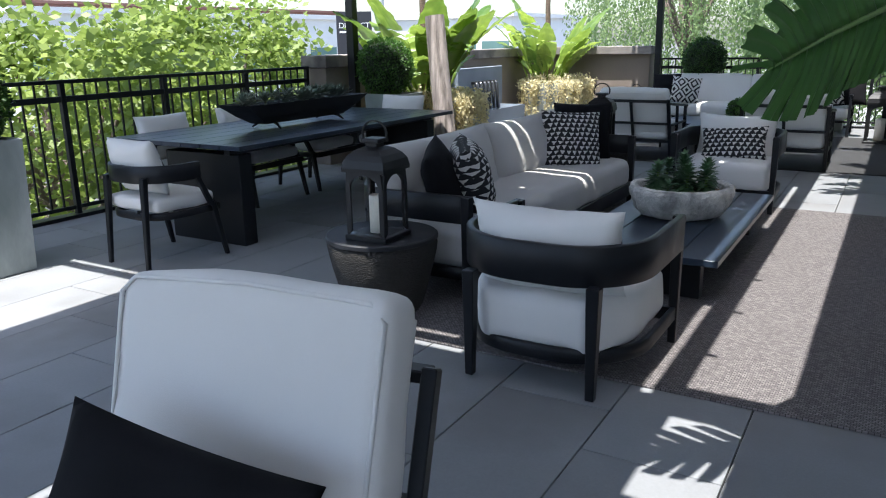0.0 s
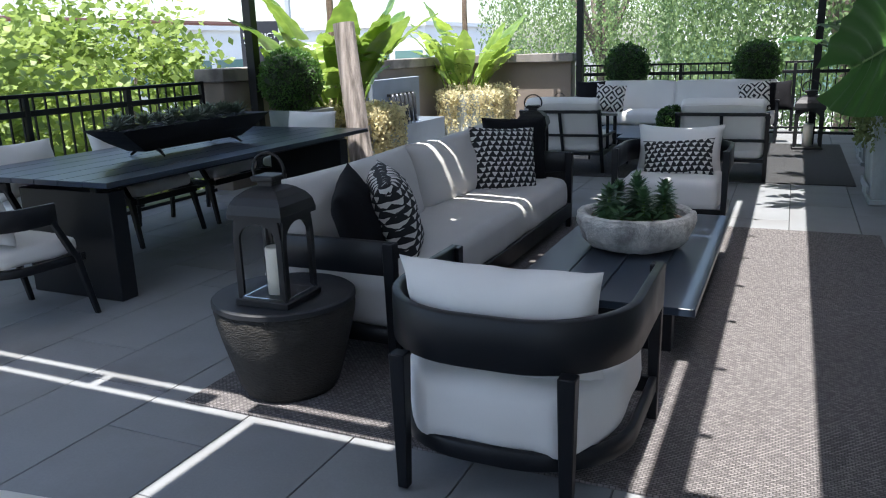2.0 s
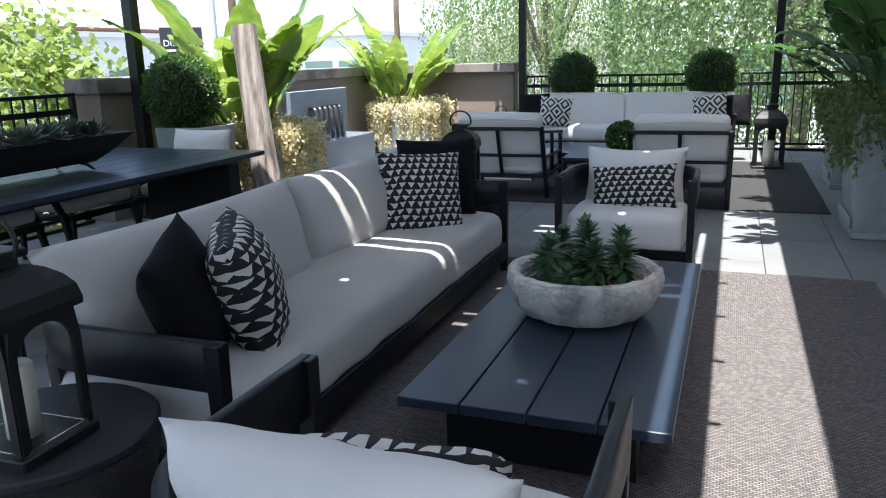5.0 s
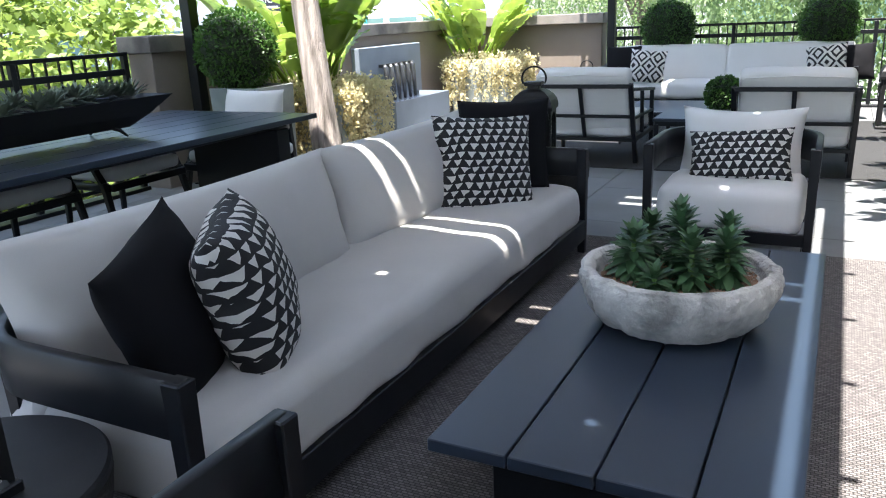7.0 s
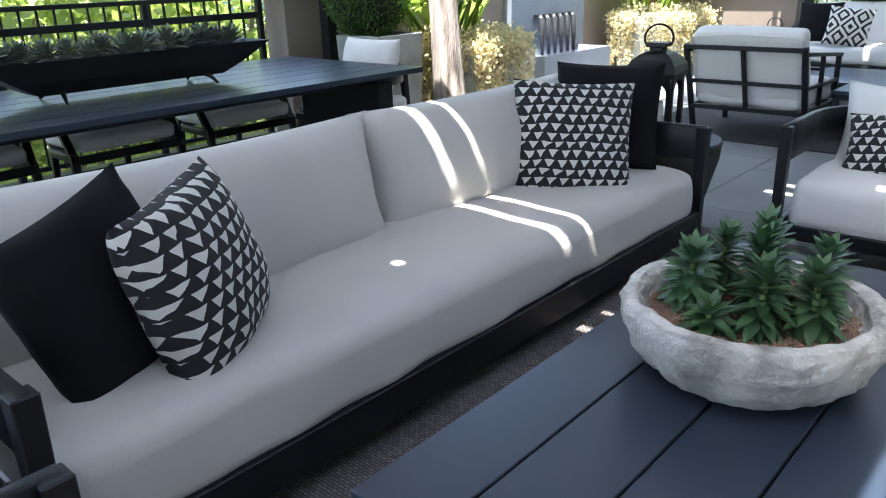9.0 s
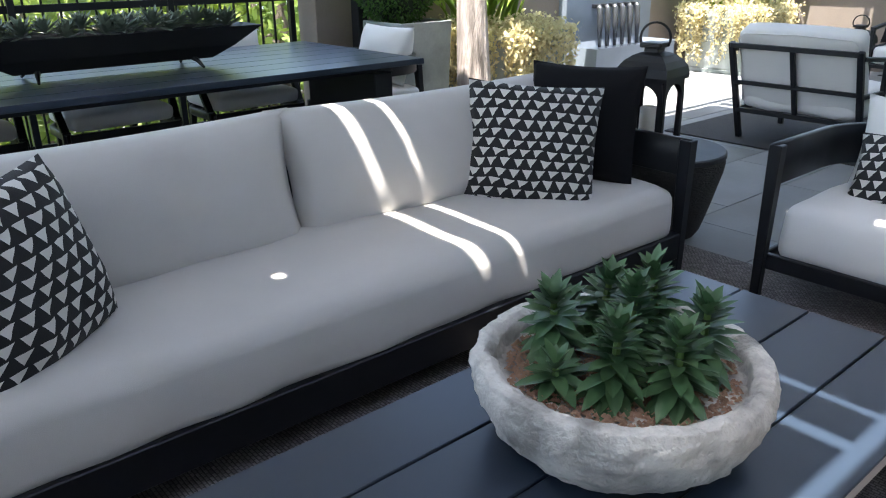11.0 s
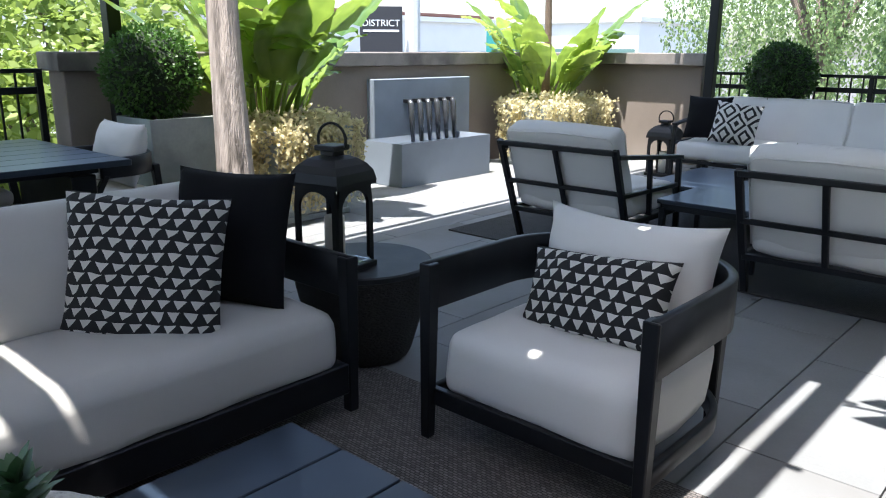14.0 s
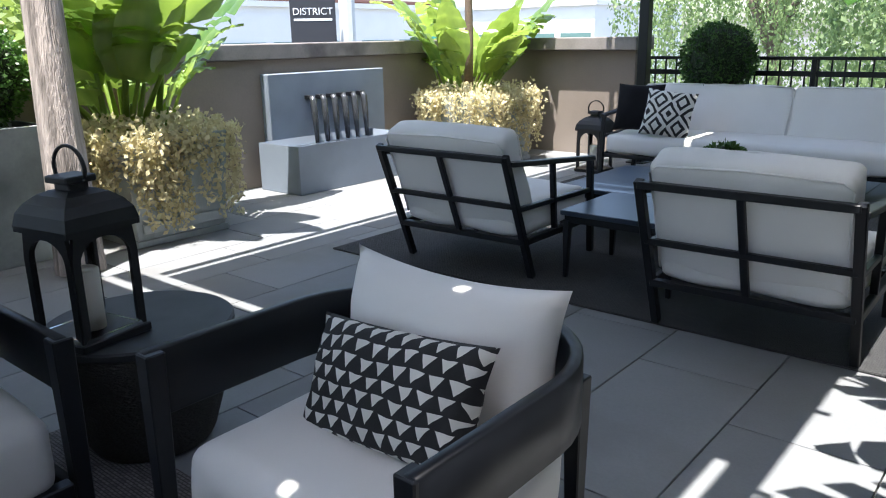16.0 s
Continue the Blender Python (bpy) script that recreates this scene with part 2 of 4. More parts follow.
M_BRICK = mat("red_parapet", (0.28, 0.14, 0.11), 0.85, var=0.15)
M_PANE = mat("dark_window_glass", (0.12, 0.2, 0.18), 0.08, var=0.2, scale=0.6, bump=0)
M_ASPHALT = mat("asphalt", (0.1, 0.1, 0.1), 0.9, var=0.2, scale=0.5)
M_GREY = mat("pale_plaster", (0.7, 0.69, 0.68), 0.85, var=0.1, scale=1)
M_ROOF = mat("awning_cloth", (0.77, 0.79, 0.83), 0.9, var=0.05, bump=0, trans=0.16)
M_SIGN = mat("sign_charcoal", (0.03, 0.03, 0.035), 0.5)
M_SIGNTXT = mat("sign_white", (0.8, 0.8, 0.8), 0.6, var=0.02)
M_TEAL = mat("teal_panel", (0.05, 0.3, 0.28), 0.5)
M_LAMPPOLE = mat("pale_pole", (0.6, 0.6, 0.58), 0.6)


# ---- mesh helpers ----
def part(name, bm, material, parent=None, label="", smooth=False, m=None):
    me = bpy.data.meshes.new(name)
    bm.to_mesh(me)
    bm.free()
    me.materials.append(material)
    if smooth:
        me.shade_smooth()
    ob = new(name, me)
    if parent is not None:
        ob.parent = parent
    if m is not None:
        ob.matrix_basis = m
    if label:
        ob["label"] = label
    return ob


def thing(name, m, label, category, group=""):
    ob = new(name)
    ob.matrix_basis = m
    ob.empty_display_size = 0.1
    return tagged(ob, label, category, group)


def box(x0, x1, y0, y1, z0, z1, bevel=0.0, seg=2, bm=None):
    b = bm or bmesh.new()
    r = bmesh.ops.create_cube(b, size=1)
    for v in r["verts"]:
        v.co = ((x0 + x1) / 2 + v.co.x * (x1 - x0), (y0 + y1) / 2 + v.co.y * (y1 - y0), (z0 + z1) / 2 + v.co.z * (z1 - z0))
    if bevel:
        es = list({e for v in r["verts"] for e in v.link_edges})
        bmesh.ops.bevel(b, geom=es, offset=bevel, segments=seg, affect="EDGES", profile=0.5)
    return b


def beam(a, b_, w, d, bevel=0.004, up=(0, 0, 1)):
    """A bar of section w by d from a to b_."""
    a, b_ = Vector(a), Vector(b_)
    bm = box(-w / 2, w / 2, -d / 2, d / 2, 0, (b_ - a).length, bevel, 1)
    q = (b_ - a).to_track_quat("Z", "Y")
    bm.transform(Matrix.Translation(a) @ q.to_matrix().to_4x4())
    return bm


def taper_leg(a, b_, w0, w1):
    a, b_ = Vector(a), Vector(b_)
    bm = bmesh.new()
    rings = []
    for p, w in ((a, w0), (b_, w1)):
        rings.append([bm.verts.new((p.x + sx * w / 2, p.y + sy * w / 2, p.z)) for sx, sy in ((-1, -1), (1, -1), (1, 1), (-1, 1))])
    for i in range(4):
        bm.faces.new((rings[0][i], rings[0][(i + 1) % 4], rings[1][(i + 1) % 4], rings[1][i]))
    bm.faces.new(rings[0][::-1])
    bm.faces.new(rings[1])
    bmesh.ops.recalc_face_normals(bm, faces=bm.faces)
    bmesh.ops.bevel(bm, geom=list(bm.edges), offset=0.004, segments=1, affect="EDGES")
    return bm


def tube(pts, radii, n=8, caps=True):
    bm = bmesh.new()
    rings = []
    pts = [Vector(p) for p in pts]
    if isinstance(radii, (int, float)):
        radii = [radii] * len(pts)
    for i, p in enumerate(pts):
        d = (pts[min(i + 1, len(pts) - 1)] - pts[max(i - 1, 0)]).normalized()
        s = d.cross(Vector((0.31, 0.17, 0.93) if abs(d.z) < 0.95 else (1, 0, 0))).normalized()
        t = d.cross(s)
        rings.append([bm.verts.new(p + radii[i] * (math.cos(a) * s + math.sin(a) * t)) for a in (2 * math.pi * k / n for k in range(n))])
    for r0, r1 in zip(rings, rings[1:]):
        for k in range(n):
            bm.faces.new((r0[k], r0[(k + 1) % n], r1[(k + 1) % n], r1[k]))
    if caps:
        bm.faces.new(rings[0][::-1])
        bm.faces.new(rings[-1])
    bmesh.ops.recalc_face_normals(bm, faces=bm.faces)
    return bm


def lathe(profile, n=48, wob=0.0, seed=0.0):
    bm = bmesh.new()
    rings = []
    for r, z in profile:
        ring = []
        for k in range(n):
            a = 2 * math.pi * k / n
            q = r + (wob * (noise.noise(Vector((math.cos(a) * 5 + seed, math.sin(a) * 5, z * 14))) + 0.7 * noise.noise(Vector((math.cos(a) * 13, math.sin(a) * 13 + seed, z * 40)))) if r > 0.02 else 0)
            ring.append(bm.verts.new((q * math.cos(a), q * math.sin(a), z + (wob * 0.4 * noise.noise(Vector((a * 4, r * 9, seed))) if wob else 0))))
        rings.append(ring)
    for r0, r1 in zip(rings, rings[1:]):
        for k in range(n):
            bm.faces.new((r0[k], r0[(k + 1) % n], r1[(k + 1) % n], r1[k]))
    bm.faces.new(rings[0][::-1])
    bm.faces.new(rings[-1])
    bmesh.ops.recalc_face_normals(bm, faces=bm.faces)
    return bm


def cushion(w, d, h, bulge=0.04, edge=0.06, seed=0.0, wrinkle=0.012, seg=7):
    """A stuffed box cushion w by d by h, centred, with round edges, swollen faces and slight creases."""
    bm = box(-w / 2, w / 2, -d / 2, d / 2, -h / 2, h / 2)
    bmesh.ops.bevel(bm, geom=list(bm.edges), offset=min(edge, h * 0.45, d * 0.45, w * 0.45), segments=4, affect="EDGES", profile=0.6)
    for axis, size in ((0, w), (1, d), (2, h)):
        if size < 0.25:
            cuts = 2
        else:
            cuts = max(4, int(size / 0.07))
        for i in range(1, cuts):
            c = -size / 2 + size * i / cuts
            co, no = [0, 0, 0], [0, 0, 0]
            co[axis], no[axis] = c, 1
            bmesh.ops.bisect_plane(bm, geom=list(bm.verts) + list(bm.edges) + list(bm.faces), plane_co=co, plane_no=no, dist=1e-5)
    for v in bm.verts:
        u, q, r = 2 * v.co.x / w, 2 * v.co.y / d, 2 * v.co.z / h
        f = lambda s: max(0.0, 1 - s * s)
        g = noise.noise(Vector((v.co.x * 5 + seed, v.co.y * 5, v.co.z * 5))) * wrinkle
        v.co.z += (bulge * f(u) ** 0.6 * f(q) ** 0.6 + g) * (1 if r > 0 else -1) * min(1, abs(r))
        v.co.y += (bulge * 0.5 * f(u) ** 0.6 * f(r) ** 0.6 + g) * (1 if q > 0 else -1) * min(1, abs(q))
        v.co.x += (bulge * 0.35 * f(q) ** 0.6 * f(r) ** 0.6 + g) * (1 if u > 0 else -1) * min(1, abs(u))
    bmesh.ops.recalc_face_normals(bm, faces=bm.faces)
    return bm


def pillow(w, h, t, seed=0.0, sag=0.0):
    """A knife-edge pillow in the x-z plane, thickness along y, with pulled corners."""
    bm = bmesh.new()
    n = 20
    grid = {}
    for s in (-1, 1):
        for i in range(n + 1):
            for j in range(n + 1):
                u, v = 2 * i / n - 1, 2 * j / n - 1
                rim = i in (0, n) or j in (0, n)
                if rim and s == 1:
                    grid[s, i, j] = grid[-1, i, j]
                    continue
                pinch = 1 - 0.065 * (1 - u * u) * v * v
                pinchx = 1 - 0.07 * (1 - v * v) * u * u
                th = t / 2 * (max(0, 1 - abs(u) ** 2.4) * max(0, 1 - abs(v) ** 2.4)) ** 0.5
                x, z = u * w / 2 * pinchx, v * h / 2 * pinch
                g = noise.noise(Vector((x * 7 + seed, z * 7, s * 3 + seed))) * 0.014 + noise.noise(Vector((x * 19 + seed, z * 19, s * 5))) * 0.004
                dip = sag * max(0, v) * (1 - u * u)
                grid[s, i, j] = bm.verts.new((x, s * (th + (0 if rim else g + 0.004)), z - dip))
    for s in (-1, 1):
        for i in range(n):
            for j in range(n):
                q = [grid[s, i, j], grid[s, i + 1, j], grid[s, i + 1, j + 1], grid[s, i, j + 1]]
                bm.faces.new(q if s < 0 else q[::-1])
    bmesh.ops.recalc_face_normals(bm, faces=bm.faces)
    return bm


def blade(bm, base, direction, length, width, droop=0.5, fold=0.15, n=6, side=None, shape=0.6, tears=0):
    """A leaf blade added to bm: a tapered strip that arches over, folded along its midrib."""
    d = Vector(direction).normalized()
    p = Vector(base)
    step = length / n
    s = side or d.cross(Vector((0, 0, 1)))
    s = Vector(s).normalized() if s.length > 1e-4 else Vector((1, 0, 0))
    rows = []
    for i in range(n + 1):
        u = i / n
        w = width / 2 * (math.sin(math.pi * min(1, u ** shape * 0.97 + 0.02)) ** 0.75) if 0 < i < n else width * 0.03
        up = s.cross(d).normalized()
        rows.append((bm.verts.new(p - s * w + up * w * fold), bm.verts.new(p), bm.verts.new(p + s * w + up * w * fold)))
        p = p + d * step
        d = (d + Vector((0, 0, -droop / n))).normalized()
    for a, b in zip(rows, rows[1:]):
        bm.faces.new((a[0], a[1], b[1], b[0]))
        bm.faces.new((a[1], a[2], b[2], b[1]))


def leaf_cloud(bm, points, size, rng, out=None, flat=0.4):
    """Small pointed leaves, four corners each, at the points given."""
    for p in points:
        p = Vector(p)
        d = Vector((rng.gauss(0, 1), rng.gauss(0, 1), rng.gauss(0, 1) * flat))
        if out is not None:
            d = d * 0.7 + (p - out).normalized()
        d = d.normalized()
        s = d.cross(Vector((rng.gauss(0, 1), rng.gauss(0, 1), rng.gauss(0, 1)))).normalized()
        q = size * rng.uniform(0.6, 1.3)
        a, b, c, e = p, p + d * q * 0.5 + s * q * 0.32, p + d * q, p + d * q * 0.5 - s * q * 0.32
        bm.faces.new([bm.verts.new(k) for k in (a, b, c, e)])



# ---- structure ----
def wall(name, x0, x1, y0, y1, z0, z1, material, label, cap=None):
    ob = tagged(part(name, box(x0, x1, y0, y1, z0, z1, 0.008, 1), material), label, "wall", kind="structure")
    if cap:
        part("coping", box(*cap, 0.012, 2), M_CAP, ob, "weathered stone coping")
    return ob


ground = tagged(part("ground", box(-600, 600, -600, 600, -3.7, -3.6), M_ASPHALT), "grey asphalt street level below the terrace", "ground", kind="structure")
floor = tagged(part("floor", box(-6.9, 3.2, -4.0, 15.0, -0.3, -0.016), M_JOINT), "dark joint bed under grey stone paving", "floor", kind="structure")
wall("wall_west", -6.72, -6.42, 7.76, 14.95, -0.3, 1.25, M_WALL, "brown rendered parapet wall with stone coping", (-6.78, -6.36, 7.7, 15.0, 1.25, 1.4))
wall("wall_north", -6.42, -4.2, 14.65, 14.95, -0.3, 1.25, M_WALL, "brown rendered end wall with stone coping", (-6.36, -4.14, 14.52, 15.0, 1.251, 1.401))
wall("wall_east", 3.2, 3.4, -4.0, 15.0, -0.3, 3.2, M_GREY, "plain grey plaster wall of the building")
wall("wall_south", -6.9, 3.2, -4.2, -4.0, -0.3, 1.1, M_GREY, "plain grey plaster parapet closing the terrace")

# the awning: cloth panels with seams that let thin lines of sun through
ROOF_Z = 2.92
OFF = TO_SUN / TO_SUN.z * ROOF_Z


def roof_panel(bm, x0, x1, y0, y1):
    """A cloth panel, given by where its shade falls on the floor."""
    box(x0 + OFF.x, x1 + OFF.x, y0 + OFF.y, y1 + OFF.y, ROOF_Z, ROOF_Z + 0.01, bm=bm)


def roof_holed(bm, x0, x1, y0, y1, holes):
    """A panel with small eyelet holes."""
    h = 0.017
    xs = sorted(holes)
    last = x0
    for hx, hy in xs:
        roof_panel(bm, last, hx - h, y0, y1)
        roof_panel(bm, hx - h, hx + h, y0, hy - h)
        roof_panel(bm, hx - h, hx + h, hy + h, y1)
        last = hx + h
    roof_panel(bm, last, x1, y0, y1)


bm = bmesh.new()
roof_panel(bm, -4.32, -2.57, -2.2, 3.075)
roof_panel(bm, -2.52, -0.73, -2.2, 3.075)
roof_panel(bm, -0.73, -0.3, -2.2, 2.24)
roof_panel(bm, -0.73, -0.3, 2.9, 3.19)
roof_panel(bm, -0.43, -0.3, 2.24, 2.9)
roof_panel(bm, -1.95, -0.91, 3.22, 3.26)
roof_panel(bm, -8.5, -3.55, 3.115, 3.22)
roof_panel(bm, -3.5, -2.82, 3.115, 3.22)
roof_panel(bm, -2.6, -0.91, 3.125, 3.22)
roof_panel(bm, -1.85, -0.91, 3.075, 3.125)
roof_holed(bm, -8.5, -0.91, 3.26, 5.845, [(-2.44, 5.22), (-1.41, 4.63), (-3.3, 3.9), (-5.0, 4.6)])
roof_panel(bm, -8.5, -2.95, 5.845, 6.08)
roof_panel(bm, -2.95, -0.91, 5.895, 6.045)
roof_panel(bm, -1.9, -1.1, 5.845, 5.895)
roof_holed(bm, -8.5, -0.91, 6.075, 8.36, [(-1.39, 7.28), (-1.3, 7.91), (-2.1, 6.6), (-3.0, 7.6)])
roof_panel(bm, -8.5, -4.75, 8.36, 8.4)
roof_panel(bm, -4.75, -0.91, 8.43, 8.57)
roof_panel(bm, -3.35, -2.3, 8.36, 8.65)
roof_panel(bm, -1.9, -0.91, 8.36, 8.65)
roof_holed(bm, -4.42, -0.91, 8.64, 11.1, [(-3.2, 9.2), (-1.2, 10.3)])
roof_panel(bm, -4.42, -0.91, 11.17, 11.3)
roof_panel(bm, -4.42, -0.91, 11.35, 13.1)
roof_panel(bm, -4.42, -2.98, 13.1, 13.95)
roof_panel(bm, -2.92, -0.91, 13.1, 13.95)
roof_panel(bm, -4.42, -0.91, 13.95, 16)
roof_panel(bm, -4.53, -4.46, 8.64, 16)
roof_panel(bm, -0.865, -0.73, 3.06, 16)
for k in range(26):
    roof_panel(bm, -0.735, -0.68, -2 + 0.7 * k, -1.965 + 0.7 * k)
roof_panel(bm, -0.3, 3.6, -2.2, 16)
roof_panel(bm, -0.91, -0.865, 8.64, 16)
tagged(part("ceiling", bm, M_ROOF), "grey awning cloth panels with narrow open seams", "awning", kind="structure")


def steel_post(x, y, w, top=2.9):
    ob = thing("awning_post", pose(x, y, 0), "slim black steel post holding up the awning", "post", "awning posts")
    part("shaft", box(-w / 2, w / 2, -w / 2, w / 2, 0.012, top, 0.004, 1), M_FRAME, ob)
    part("base_plate", box(-w, w, -w, w, 0, 0.012, 0.002, 1), M_FRAME, ob)


steel_post(-6.23, 8.1, 0.11)
steel_post(-3.98, 14.4, 0.11)
steel_post(-0.2, 13.3, 0.1)


# ---- railings ----
def railing(name, a, b, top, label, gap=0.125, every=1.0):
    """A black steel balustrade from a to b, with two top rails, posts and pickets."""
    a, b = Vector((*a, 0)), Vector((*b, 0))
    length = (b - a).length
    ob = thing(name, Matrix.Translation(a) @ Matrix.Rotation(math.atan2(b.y - a.y, b.x - a.x), 4, "Z"), label, "railing")
    part("top_rail", box(0, length, -0.022, 0.022, top - 0.035, top, 0.003, 1), M_FRAME, ob)
    part("second_rail", box(0, length, -0.016, 0.016, top - 0.2, top - 0.145, 0.003, 1), M_FRAME, ob)
    part("bottom_rail", box(0, length, -0.016, 0.016, 0.08, 0.115, 0.003, 1), M_FRAME, ob)
    part("kerb_grate", box(0, length, -0.06, 0.06, -0.01, 0.035, 0.003, 1), M_FRAME, ob)
    posts = int(length / every)
    pm = bm_to_mesh("post", box(-0.025, 0.025, -0.025, 0.025, 0.02, top - 0.03, 0.003, 1), M_FRAME)
    for k in range(posts + 1):
        o = new("post", pm)
        o.parent = ob
        o.location = (min(length - 0.03, 0.03 + k * length / posts), 0, 0)
    km = bm_to_mesh("picket", box(-0.008, 0.008, -0.008, 0.008, 0.1, top - 0.02), M_FRAME)
    for k in range(1, int(length / gap)):
        o = new("picket", km)
        o.parent = ob
        o.location = (k * gap, 0, 0)
    return ob


def bm_to_mesh(name, bm, material, smooth=False):
    me = bpy.data.meshes.new(name)
    bm.to_mesh(me)
    bm.free()
    me.materials.append(material)
    if smooth:
        me.shade_smooth()
    return me


railing("railing", (-6.65, -3.9), (-6.65, 7.68), 1.27, "black steel balustrade beside the dining table", every=1.15)
railing("railing", (-4.12, 14.75), (3.1, 14.75), 1.18, "black steel balustrade behind the far sofa", every=1.5)


# ---- lounge armchair with a bent band back ----
def band(pts, z0, z1, th, taper=0.0):
    """A flat band of height z0..z1 standing along a plan line, with thickness th."""
    bm = bmesh.new()
    pts = [Vector((*p, 0)) for p in pts]
    rows = []
    for i, p in enumerate(pts):
        d = (pts[min(i + 1, len(pts) - 1)] - pts[max(i - 1, 0)]).normalized()
        nrm = Vector((d.y, -d.x, 0))
        rows.append([bm.verts.new(p + nrm * th / 2 * s + Vector((0, 0, z))) for s, z in ((-1, z0), (1, z0), (1, z1), (-1, z1))])
    for a, b in zip(rows, rows[1:]):
        for k in range(4):
            bm.faces.new((a[k], a[(k + 1) % 4], b[(k + 1) % 4], b[k]))
    bm.faces.new(rows[0][::-1])
    bm.faces.new(rows[-1])
    bmesh.ops.recalc_face_normals(bm, faces=bm.faces)
    es = [e for e in bm.edges if e.calc_face_angle(0) > 0.6]
    bmesh.ops.bevel(bm, geom=es, offset=0.005, segments=1, affect="EDGES")
    return bm


def u_line(w, y_front, y_back, r, n=10):
    """A plan line: up one side, round the back, down the other side."""
    h = w / 2
    pts = [(-h, y_front), (-h, (y_front + y_back + r) / 2)]
    for k in range(n + 1):
        a = math.pi + math.pi / 2 * k / n
        pts.append((-h + r + r * math.cos(a), y_back + r + r * math.sin(a)))
    for k in range(n + 1):
        a = 1.5 * math.pi + math.pi / 2 * k / n
        pts.append((h - r + r * math.cos(a), y_back + r + r * math.sin(a)))
    pts += [(h, (y_front + y_back + r) / 2), (h, y_front)]
    return pts


def lounge_armchair(m, label, back_tilt=12):
    """Faces +y; its back band lies at y 0, its front legs at y 0.84."""
    ob = thing("lounge_armchair", m, label, "armchair", "armchairs round the coffee table")
    part("back_band", band(u_line(0.9, 0.84, 0.0, 0.36), 0.5, 0.685, 0.035), M_FRAME, ob, "curved black arm and back band", True)
    part("seat_rail", band(u_line(0.88, 0.82, 0.03, 0.36), 0.13, 0.2, 0.03), M_FRAME, ob, smooth=True)
    part("front_rail", box(-0.44, 0.44, 0.79, 0.82, 0.13, 0.2, 0.004, 1), M_FRAME, ob)
    for x in (-0.44, 0.44):
        part("leg", taper_leg((x, 0.83, 0.0), (x, 0.82, 0.681), 0.04, 0.055), M_FRAME, ob)
    for x in (-0.3, 0.3):
        part("leg", taper_leg((x, -0.015, 0.0), (x, -0.01, 0.52), 0.04, 0.06), M_FRAME, ob)
    bm = cushion(0.8, 0.76, 0.25, 0.02, 0.07, 1.0)
    for v in bm.verts:
        if v.co.y < -0.05:
            v.co.x *= 1 - 0.32 * ((-v.co.y - 0.05) / 0.33) ** 2
    part("seat_cushion", bm, M_CANVAS, ob, "off-white seat cushion", True, pose(0, 0.42, 0.3))
    part("back_cushion", pillow(0.74, 0.46, 0.26, 3.0, 0.02), M_CANVAS, ob, "plump off-white back pillow", True, pose(0, 0.2, 0.6, back_tilt))
    return ob


lounge_armchair(pose(-1.37, 2.87, 0.012), "black lounge armchair with off-white cushions on the rug")
lounge_armchair(pose(-1.37, 7.92, 0.012, 0, 0, 180), "black lounge armchair with off-white cushions facing the coffee table")


def throw_pillow(m, w, h, material, label, seed=0.0, t=0.17):
    ob = part("throw_pillow", pillow(w, h, t, seed), material, smooth=True, m=m)
    return tagged(ob, label, "pillow", "throw pillows")


throw_pillow(pose(-1.35, 7.48, 0.575, 26, 4, 180), 0.6, 0.33, M_TRI, "black and white triangle print lumbar pillow on the armchair", 5, 0.14)

throw_pillow(pose(-1.37, 3.31, 0.575, 26, -3, 0), 0.6, 0.33, M_TRI, "triangle print lumbar pillow on the armchair beside the drum table", 6, 0.14)


# ---- long sofa ----
def long_sofa():
    ob = thing("sofa", pose(-3.07, 3.78, 0.012), "long black-framed sofa with pale grey cushions", "sofa")
    L, D = 3.26, 0.9

    def uline(xf, r, y0, y1, n=8):
        pts = [(xf, y0), (r + 0.15, y0)]
        for k in range(n + 1):
            a = -math.pi / 2 - math.pi / 2 * k / n
            pts.append((r + r * math.cos(a), y0 + r + r * math.sin(a)))
        for k in range(n + 1):
            a = math.pi - math.pi / 2 * k / n
            pts.append((r + r * math.cos(a), y1 - r + r * math.sin(a)))
        return pts + [(r + 0.15, y1), (xf, y1)]

    part("arm_band", band(uline(D, 0.3, 0, L), 0.48, 0.65, 0.035), M_FRAME, ob, "black arm and back band", True)
    part("base_rail", band(uline(D - 0.02, 0.3, 0.02, L - 0.02), 0.12, 0.2, 0.035), M_FRAME, ob, smooth=True)
    part("front_rail", box(D - 0.04, D + 0.008, 0.03, L - 0.03, 0.09, 0.216, 0.004, 1), M_FRAME, ob)
    for y in (0.0, L):
        part("leg", taper_leg((D - 0.02, y, 0), (D - 0.02, y, 0.646), 0.045, 0.06), M_FRAME, ob)
        part("leg", taper_leg((0.12, y + (0.08 if y == 0 else -0.08), 0), (0.12, y + (0.08 if y == 0 else -0.08), 0.5), 0.045, 0.06), M_FRAME, ob)
    part("seat_cushion", cushion(0.84, L - 0.1, 0.26, 0.025, 0.09, 2.0), M_CANVAS_GREY, ob, "single long pale grey seat cushion", True, pose(0.47, L / 2, 0.31))
    for k in range(2):
        part("back_cushion", pillow((L - 0.12) / 2 * 1.07, 0.56, 0.36, 7.0 + k, 0.0), M_CANVAS_GREY, ob, "soft pale grey back cushion", True, pose(0.19, 0.06 + (L - 0.12) * (0.25 + 0.5 * k), 0.62, 14, 0, -90))
    return ob


